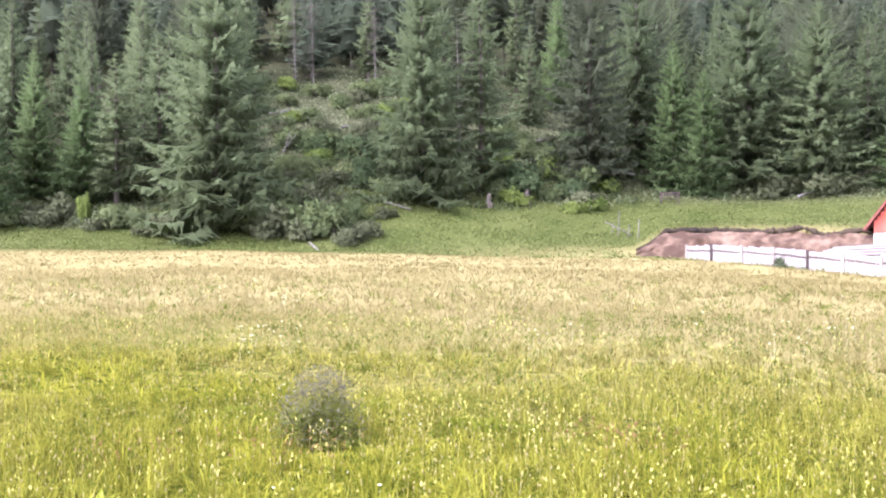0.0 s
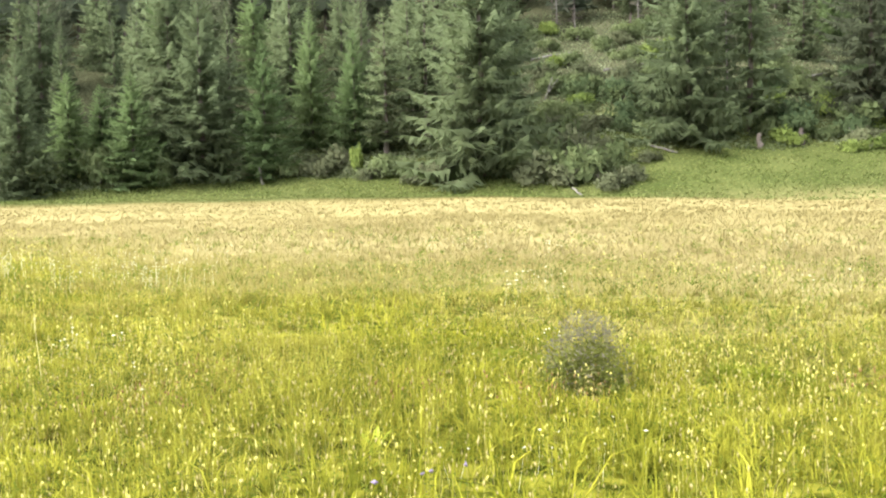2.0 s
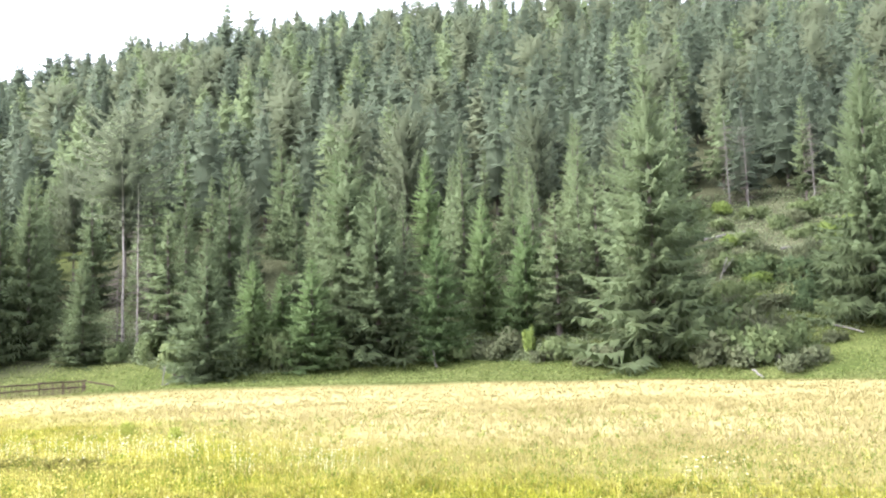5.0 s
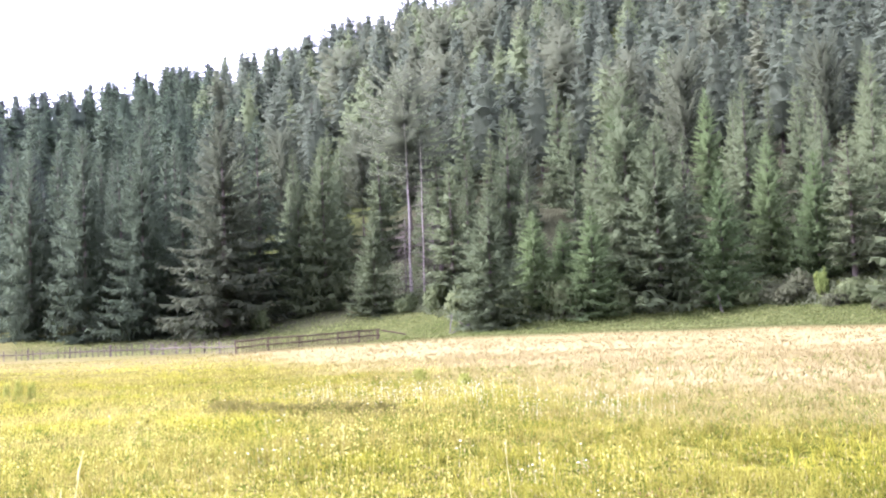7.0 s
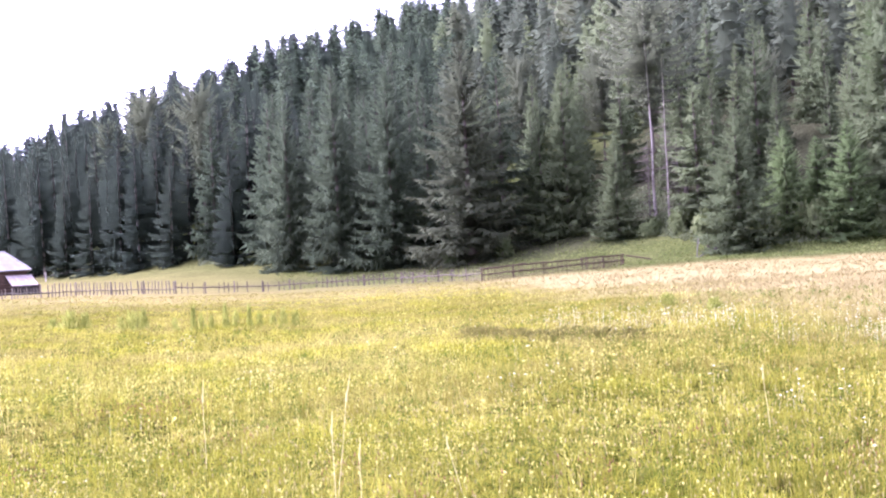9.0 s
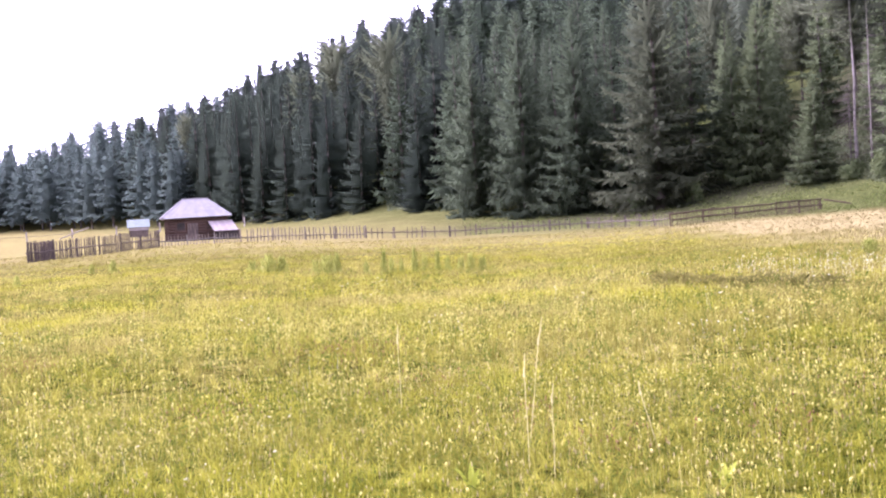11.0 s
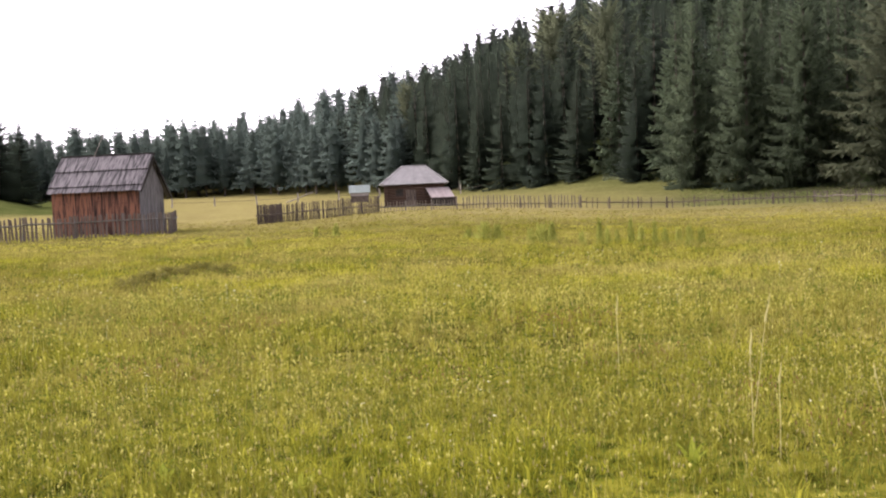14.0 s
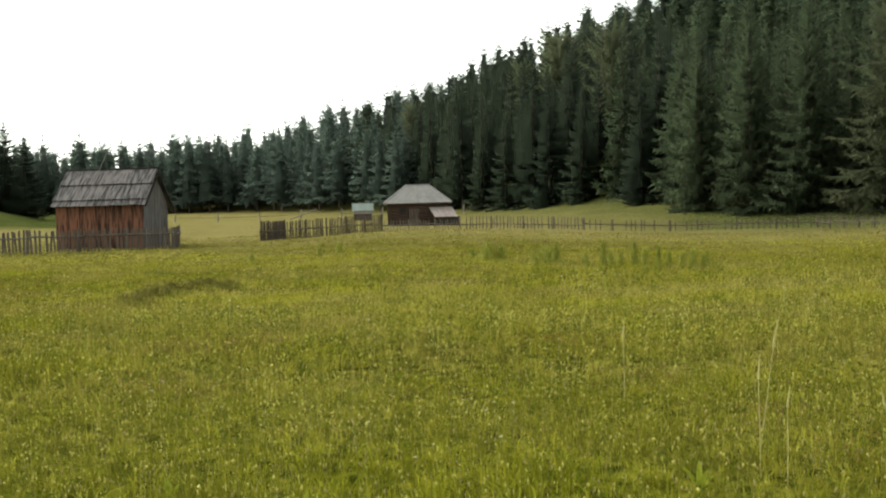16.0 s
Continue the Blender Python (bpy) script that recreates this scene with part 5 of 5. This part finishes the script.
def grass_blades():
    rng = np.random.default_rng(5)
    for name, mat, words, zones in (("meadow_grass", GRASS, "tall uncut hay grass, green with straw-coloured patches", NEAR_GRASS), ("far_meadow_grass", FAR_GRASS, "smooth stand of ripe hay grass across the meadow", FAR_ZONES)):
        grass_stand(rng, name, mat, words, zones)


def grass_stand(rng, name, mat, words, zones):
    parts, faces, ups, n = [], [], [], 0
    for d0, d1, dens, h0, w, fine, *sector in zones:
        # blades grow in tussocks and fan out from them
        per = 14 if fine else 5
        tufts, tx, ty, _ = spread(rng, d0, d1, dens / per, *sector)
        even = d0 >= 15
        tall = rng.uniform(*((0.75, 1.15) if even else (0.45, 1.5)), tufts) ** 1.2 * (1 + (0.25 if even else 0.45) * bump_noise(tx * 1.7, ty * 1.7))
        wide = h0 * rng.uniform(0.12, 0.45, tufts) * (3 if even else 1)
        pick = rng.integers(0, tufts, tufts * per)
        count = len(pick)
        t, far = rng.uniform(0, 6.283, count), np.abs(rng.normal(0, 1, count))
        x, y = tx[pick] + np.cos(t) * far * wide[pick], ty[pick] + np.sin(t) * far * wide[pick]
        z = land(x, y) - 0.02
        h = h0 * rng.uniform(0.45, 1.2, count) * tall[pick]
        lean = h * np.clip(0.45 * far + rng.normal(0, 0.75, count), -1.6, 2.1)
        lx, ly = lean * np.cos(t), lean * np.sin(t)
        u = rng.uniform(0, 6.283, count)
        ww = w * rng.uniform(0.5, 1.5, count)
        sx, sy = np.cos(u) * ww, np.sin(u) * ww
        at = lambda k, f, up: np.stack([x + sx * k + lx * f, y + sy * k + ly * f, z + h * up], -1)
        if fine:
            P = np.stack([at(-1, 0, 0), at(1, 0, 0), at(-0.8, 0.28, 0.62), at(0.8, 0.28, 0.62), at(0, 1, 0.9)], 1)
            k = n + 5 * np.arange(count)
            faces.append(np.concatenate([np.stack([k, k + 1, k + 3], -1), np.stack([k, k + 3, k + 2], -1), np.stack([k + 2, k + 3, k + 4], -1)]))
            n += 5 * count
        else:
            P = np.stack([at(-1, 0, 0), at(1, 0, 0), at(0, 1, 1)], 1)
            k = n + 3 * np.arange(count)
            faces.append(np.stack([k, k + 1, k + 2], -1))
            n += 3 * count
        parts.append(P.reshape(-1, 3))
        N = np.stack([-0.5 * np.cos(t), -0.5 * np.sin(t), np.full(count, 0.25 if d0 < 11 else 1.0)], -1) + rng.normal(0, 0.8 if d0 < 11 else 0.3 if d0 < 15 else 0.08, (count, 3))
        ups.append(np.repeat(N / np.linalg.norm(N, axis=1)[:, None], P.shape[1], axis=0))
    me = mesh_of(name, np.concatenate(parts), np.concatenate(faces), mat, np.concatenate(ups))
    tagged(new(name, me), words, "grass", kind="stuff")


def stalks(name, label, mat, seed, zones, head, keep=None):
    """Thin stalks, each with a head of crossed diamonds; zones: near, far, per square metre, height, stalk width, head length, head width."""
    rng = np.random.default_rng(seed)
    parts, faces, n = [], [], 0
    for d0, d1, dens, h0, w, hl, hw in zones:
        count, x, y, z = spread(rng, d0, d1, dens)
        if head:
            mates = rng.integers(0, max(1, count // 4), count)
            x, y = x[mates] + rng.normal(0, 0.13 + 0.012 * d0, count), y[mates] + rng.normal(0, 0.13 + 0.012 * d0, count)
            z = land(x, y)
        if keep:
            ok = keep(x, y, rng)
            x, y, z = x[ok], y[ok], z[ok]
            count = len(x)
        h = h0 * rng.uniform(0.7, 1.25, count)
        t, u = rng.uniform(0, 6.283, count), rng.uniform(0, 6.283, count)
        lean = h * rng.uniform(0.0, 0.28, count)
        lx, ly = lean * np.cos(t), lean * np.sin(t)
        c, s = np.cos(u), np.sin(u)
        hl2, hw2 = hl * rng.uniform(0.6, 1.4, count), hw * rng.uniform(0.6, 1.4, count)
        bx, by, bz = x + lx, y + ly, z + h
        P = [np.stack([x - c * w, y - s * w, z], -1), np.stack([x + c * w, y + s * w, z], -1), np.stack([bx, by, bz], -1)]
        # head: a six-pointed spindle
        P += [np.stack([bx, by, bz - hl2 * 0.4], -1), np.stack([bx, by, bz + hl2 * 0.6], -1)]
        for q in range(4):
            a = u + q * 1.5708
            w2 = hw2 * rng.uniform(0.3, 1.8, count)
            P.append(np.stack([bx + np.cos(a) * w2, by + np.sin(a) * w2, bz + hl2 * rng.uniform(-0.3, 0.4, count)], -1))
        k = n + 9 * np.arange(count)
        f = [(0, 1, 2)] + [(3, 5 + (q + 1) % 4, 5 + q) for q in range(4)] + [(4, 5 + q, 5 + (q + 1) % 4) for q in range(4)]
        faces += [np.stack([k + i for i in tri], -1) for tri in f]
        parts.append(np.stack(P, 1).reshape(-1, 3))
        n += 9 * count
    me = mesh_of(name, np.concatenate(parts), np.concatenate(faces), mat)
    tagged(new(name, me), label, "flowers" if head else "grass", kind="stuff")


def meadow_herbs():
    """Small broad leaves of clover, plantain and other herbs between the grass."""
    rng = np.random.default_rng(15)
    parts = []
    for d0, d1, dens, size in ((4, 10, 800, 0.026), (10, 20, 150, 0.045), (20, 34, 16, 0.07)):
        tufts, tx, ty, _ = spread(rng, d0, d1, dens / 12)
        pick = rng.integers(0, tufts, tufts * 12)
        n = len(pick)
        up = 0.05 + 0.15 * rng.uniform(0, 1, tufts)
        x, y = tx[pick] + rng.normal(0, 0.08, n), ty[pick] + rng.normal(0, 0.08, n)
        c = np.stack([x, y, land(x, y) + up[pick] * rng.uniform(0.3, 1.25, n)], -1)
        a, b = rng.normal(size=(n, 3)), rng.normal(size=(n, 3))
        a *= (size * rng.uniform(0.5, 1.6, n) / np.linalg.norm(a, axis=1))[:, None]
        b *= (size * 0.28 / np.linalg.norm(b, axis=1))[:, None]
        a[:, 2] = np.abs(a[:, 2]) * 1.2
        parts.append(np.stack([c - a * 0.5, c + b, c + a], 1).reshape(-1, 3))
    V = np.concatenate(parts)
    me = mesh_of("meadow_herbs", V, np.arange(len(V)).reshape(-1, 3), HERB, soft_normals(V, flat=1.0, rough=0.4))
    tagged(new("meadow_herbs", me), "low broad-leaved herbs growing between the meadow grass", "herbs", kind="stuff")


grass_blades()
meadow_herbs()
green_side = lambda x, y, rng: ((np.hypot(x, y) < 12.5) | (-x > 0.65 * y) | (rng.uniform(0, 1, len(x)) < 0.3)) & (rng.uniform(0, 1, len(x)) < 0.5 + 0.3 * (-x > 0.65 * y) + 0.6 * bump_noise(x * 2.2 + 3, y * 2.2)) & (y + 0.6 * x < 26 + 4 * bump_noise(x, y))
stalks("yellow_flowers", "pale yellow meadow flower heads scattered through the grass", FLOWER, 6,
       ((5, 10, 34, 0.20, 0.0012, 0.018, 0.0052), (5, 12, 9, 0.23, 0.0016, 0.026, 0.0062), (12, 24, 11, 0.24, 0.002, 0.026, 0.0085), (24, 40, 2.0, 0.27, 0.003, 0.035, 0.014)), True, green_side)
stalks("white_flowers", "small white flower heads among the grass", WHITE_FLOWER, 7, ((5, 10, 0.7, 0.22, 0.0012, 0.010, 0.011), (10, 26, 0.5, 0.27, 0.002, 0.016, 0.016)), True)
clumped = lambda x, y, rng: bump_noise(x * 5 + 1, y * 5) > 0.18
stalks("meadow_rattle", "clumps of pale yellow-green seed heads in the meadow", FLOWER, 17, ((5, 10, 24, 0.21, 0.0014, 0.032, 0.0062), (10, 18, 7, 0.25, 0.002, 0.034, 0.008)), True, clumped)
hay_side = lambda x, y, rng: (-x > 0.75 * y) & (bump_noise(x * 3.1, y * 3.1 + 2) > -0.12)
stalks("hay_rattle", "pale yellow rattle heads thick in the uncut hay", FLOWER, 19, ((5, 10, 46, 0.23, 0.0012, 0.024, 0.0066), (10, 20, 13, 0.26, 0.002, 0.030, 0.0095)), True, hay_side)
stalks("violet_flowers", "a few small violet flowers among the grass", VIOLET_FLOWER, 8, ((3, 12, 0.06, 0.25, 0.0012, 0.022, 0.014),), True)
stalks("seed_grass", "dry straw-coloured grass stalks with seed heads", STRAW, 9,
       ((4, 11, 46, 0.26, 0.0010, 0.030, 0.0042), (11, 22, 7, 0.27, 0.0015, 0.05, 0.004), (22, 40, 1, 0.26, 0.003, 0.06, 0.007)), False)


def patch_of(centres, ragged=1.0):
    """Keeps what grows inside loose round patches: bearing, distance, radius."""
    spots = [(*polar(az, d), r) for az, d, r in centres]

    def keep(x, y, rng):
        inside = np.zeros(len(x), bool)
        for px, py, r in spots:
            inside |= np.hypot(x - px, y - py) < r * rng.uniform(0.2, 1.0 + 0.5 * ragged, len(x))
        return inside
    return keep


RUSTY = ((62.0, 9.6, 0.40), (60.6, 9.9, 0.30), (56.2, 8.2, 0.32), (52.0, 6.9, 0.28), (25.6, 8.8, 0.30), (29.5, 7.6, 0.50), (14.5, 7.6, 0.4), (38.0, 8.6, 0.4), (44.0, 7.4, 0.4), (72.0, 9.0, 0.35), (86.0, 10.5, 0.6), (82.5, 14.0, 0.8), (65.0, 13.0, 0.7), (8.0, 7.4, 0.4), (-9.0, 7.8, 0.4))
stalks("sorrel", "rusty brown sorrel seed heads in patches of the meadow", SORREL, 27, ((5.5, 16, 130, 0.20, 0.0014, 0.030, 0.005),), True, patch_of(RUSTY))
WHITE_SPOTS = ((41.5, 24.5, 1.5), (39.0, 23.5, 1.5), (36.5, 22.5, 1.6), (34.0, 22.0, 1.5), (43.2, 25.5, 1.2), (31.5, 20.5, 1.4), (29.0, 18.5, 1.3))
stalks("cow_parsley", "creamy white umbel flowers massed in a band across the meadow", WHITE_FLOWER, 28, ((15, 28, 12, 0.30, 0.003, 0.014, 0.014),), True, patch_of(WHITE_SPOTS))


# ---- single plants in the meadow ----
def tall_stalk(az, d, h, lean):
    x, y, z = on(az, d)
    root = new("tall_grass_stalk")
    root.matrix_world = pose(x, y, z - 0.02, 0, lean, az)
    pole("stem", (0, 0, 0), (0, 0, h * 0.86), 0.0032, 0.0026, PALE_STRAW, "", "", parent=root, sides=5)
    pole("seed_head", (0, 0, h * 0.8), (0.01, 0, h), 0.009, 0.002, PALE_STRAW, "", "", parent=root, sides=5)
    tagged(root, "tall dry straw-coloured grass stalk standing above the meadow", "grass stalk", "tall grass stalks")


for az, d, h, lean in ((56.3, 7.4, 0.95, 8), (56.35, 6.9, 0.77, 0), (55.1, 6.7, 0.60, 1), (49.6, 7.4, 0.50, -14), (62.6, 9.0, 0.80, 0), (33.9, 9.5, 0.62, -4)):
    tall_stalk(az, d, h, lean)


def weed_arrays(seed, n):
    """An upright clump of narrow leaves and stems of height 1 and radius 1."""
    rng = np.random.default_rng(seed)
    V = []
    for _ in range(n):
        a, r = rng.uniform(0, 6.283), rng.uniform(0, 1) ** 0.7
        p = np.array([math.cos(a) * r * 0.7, math.sin(a) * r * 0.7, rng.uniform(0, 0.75) ** 1.3])
        p[:2] *= 1.05 - p[2]
        b = rng.uniform(0, 6.283)
        s = np.array([math.cos(b), math.sin(b), 0]) * rng.uniform(0.02, 0.07)
        tip = p + np.array([math.cos(a) * 0.3 * rng.uniform(0, 1), math.sin(a) * 0.3 * rng.uniform(0, 1), rng.uniform(0.12, 0.34)])
        V += [p - s, p + s, tip]
    V = np.array(V)
    return V, np.arange(len(V)).reshape(-1, 3)


def leaf_mesh(arrays, mat):
    return mesh_of("leaves", *arrays, mat, soft_normals(arrays[0], (0, 0, 0.1), flat=0.75, rough=0.35))


def weed(az, d, w, h, seed, mat, name="tall_weed", label="tall green weed clump standing above the meadow grass", group="tall weeds"):
    x, y, z = on(az, d)
    root = new(name)
    root.matrix_world = pose(x, y, z - 0.03, 0, 0, seed * 73 % 360) @ Matrix.Diagonal((w / 2, w / 2, h, 1))
    under(new("leaves", shared(("weed", seed % 3, mat.name), lambda: leaf_mesh(weed_arrays(seed % 3 + 90, 210), mat))), root)
    under(new("brushwood", shared(("weed_stems", seed % 4, mat.name), lambda: mesh_of("brushwood", *stem_arrays(seed % 4 + 60, 12), mat))), root)
    tagged(root, label, "weed", group)


for i, (az, d, w, h) in enumerate(((62.5, 33, 0.34, 1.0), (62.1, 33.5, 0.40, 0.62), (61.6, 33.6, 0.30, 0.55), (60.9, 34, 0.36, 0.98), (60.4, 34.5, 0.40, 0.66), (59.7, 34, 0.30, 0.86), (59.2, 33.6, 0.34, 0.60), (58.5, 34, 0.40, 0.58), (58.0, 33, 0.44, 0.72), (57.4, 33, 0.44, 0.62),
                                    (65.4, 35, 0.85, 0.78), (64.9, 35.4, 0.55, 0.82), (66.0, 35.2, 0.5, 0.6), (68.4, 38, 1.0, 0.78), (67.7, 38, 0.7, 0.66), (69.2, 38.5, 0.6, 0.5), (63.4, 33.4, 0.4, 0.5), (36.0, 27, 0.7, 0.42), (38.3, 30, 0.8, 0.45), (76.0, 46, 0.5, 0.7), (77.0, 47, 0.4, 0.5), (80.5, 40, 0.4, 0.5))):
    weed(az, d, w, h, i, WEED)


def meadow_tuft(az, d, w, h):
    """A rounded herb: a dense leafy dome below, a haze of fine stems with faded heads above."""
    rng = np.random.default_rng(66)
    x, y, z = on(az, d)
    root = new("meadow_tuft")
    root.matrix_world = pose(x, y, z - 0.02)
    n = 2600
    u = rng.normal(size=(n, 3))
    u[:, 2] = np.abs(u[:, 2]) * 1.1
    u /= np.linalg.norm(u, axis=1)[:, None]
    c = u * rng.uniform(0.45, 1.0, n)[:, None] * np.array([w * 0.47, w * 0.47, h * 0.66]) * (1 + 0.15 * np.sin(5 * u[:, :1] + 3 * u[:, 1:2]))
    a, b = rng.normal(size=(n, 3)), rng.normal(size=(n, 3))
    a *= (0.038 * rng.uniform(0.5, 1.3, n) / np.linalg.norm(a, axis=1))[:, None]
    b *= (0.014 / np.linalg.norm(b, axis=1))[:, None]
    V = np.stack([c - b, c + b, c + a], 1).reshape(-1, 3)
    under(new("leaves", leaf_mesh((V, np.arange(3 * n).reshape(-1, 3)), TUFT)), root)
    m = 900
    u = rng.normal(size=(m, 3))
    u[:, 2] = np.abs(u[:, 2]) * 1.4 + 0.2
    u /= np.linalg.norm(u, axis=1)[:, None]
    tip = u * rng.uniform(0.72, 1.04, m)[:, None] * np.array([w / 2, w / 2, h])
    foot = tip * np.array([0.25, 0.25, 0.0])
    side = np.stack([-u[:, 1], u[:, 0], np.zeros(m)], -1) * 0.002
    S = np.stack([foot - side, foot + side, tip], 1).reshape(-1, 3)
    under(new("brushwood", leaf_mesh((S, np.arange(3 * m).reshape(-1, 3)), TUFT)), root)
    k = np.repeat(tip, 3, axis=0) + rng.normal(0, 0.016, (3 * m, 3))
    H = np.stack([k + rng.normal(0, 0.0075, k.shape), k + rng.normal(0, 0.0075, k.shape), k + rng.normal(0, 0.0075, k.shape)], 1).reshape(-1, 3)
    tagged(under(new("bloom", leaf_mesh((H, np.arange(9 * m).reshape(-1, 3)), HEADS)), root), "faded grey flower heads", kind="stuff")
    tagged(root, "rounded grey-green herb with faded flower heads in the meadow", "plant", "leafy patches")


meadow_tuft(6.4, 8.25, 0.74, 0.62)
for i, (az, d, w) in enumerate(((-0.4, 8.7, 0.5), (-1.3, 8.8, 0.45), (-2.2, 8.6, 0.6), (-3.2, 8.5, 0.5), (-4.3, 8.4, 0.6), (9.0, 9.0, 0.6), (10.4, 9.4, 0.7), (3.6, 9.6, 0.5), (5.0, 8.4, 0.6), (8.0, 8.5, 0.5))):
    weed(az, d, w, 0.20, i, LUSH, "leafy_patch", "low lush green patch of leafy plants in the grass", "leafy patches")
weed(-16.95, 60.0, 1.1, 0.75, 4, DARK_LEAF)
for i, (az, d, w) in enumerate(((44.6, 21, 2.0), (46.0, 22, 1.6), (47.6, 23, 1.8), (43.2, 21.5, 1.4), (41.8, 20.5, 1.5), (40.2, 20, 1.2), (84.6, 27, 2.0), (83.0, 28, 1.8), (82.0, 26.5, 1.5), (85.6, 25, 1.6), (86.5, 23, 1.4), (48.3, 23.5, 1.5))):
    weed(az, d, w, 0.30, i, PATCH, "leafy_patch", "low dark green patch of leafy plants in the grass", "leafy patches")


def leaf_rosette(az, d, h, seed):
    """Upright yellow-green dock leaves."""
    rng = random.Random(seed)
    x, y, z = on(az, d)
    root = new("dock_plant")
    root.matrix_world = pose(x, y, z, 0, 0, seed * 50)
    for k in range(5):
        bm = bmesh.new()
        w, L, a = rng.uniform(0.018, 0.03), h * rng.uniform(0.7, 1.1), k * 72 + rng.uniform(-15, 15)
        rows = []
        for i in range(6):
            t = i / 5
            ww = w * math.sin(math.pi * (0.12 + 0.86 * t)) ** 0.8
            y0, z0 = 0.02 + L * 0.45 * t * t, L * t * (1 - 0.15 * t)
            rows.append([bm.verts.new((-ww, y0, z0)), bm.verts.new((0, y0 + 0.006, z0 - 0.004)), bm.verts.new((ww, y0, z0))])
        for r0, r1 in zip(rows, rows[1:]):
            for j in (0, 1):
                bm.faces.new((r0[j], r0[j + 1], r1[j + 1], r1[j]))
        bm.transform(Matrix.Rotation(radians(a), 4, "Z"))
        part("leaf", bm, YELLOW_LEAF, root)
    tagged(root, "yellow-green upright dock leaves in the meadow grass", "plant", "dock plants")


for i, (az, d, h) in enumerate(((79.9, 6.1, 0.17), (59.5, 6.4, 0.20), (86.5, 6.6, 0.15), (17.5, 6.4, 0.17), (46.5, 6.4, 0.15))):
    leaf_rosette(az, d, h, i)
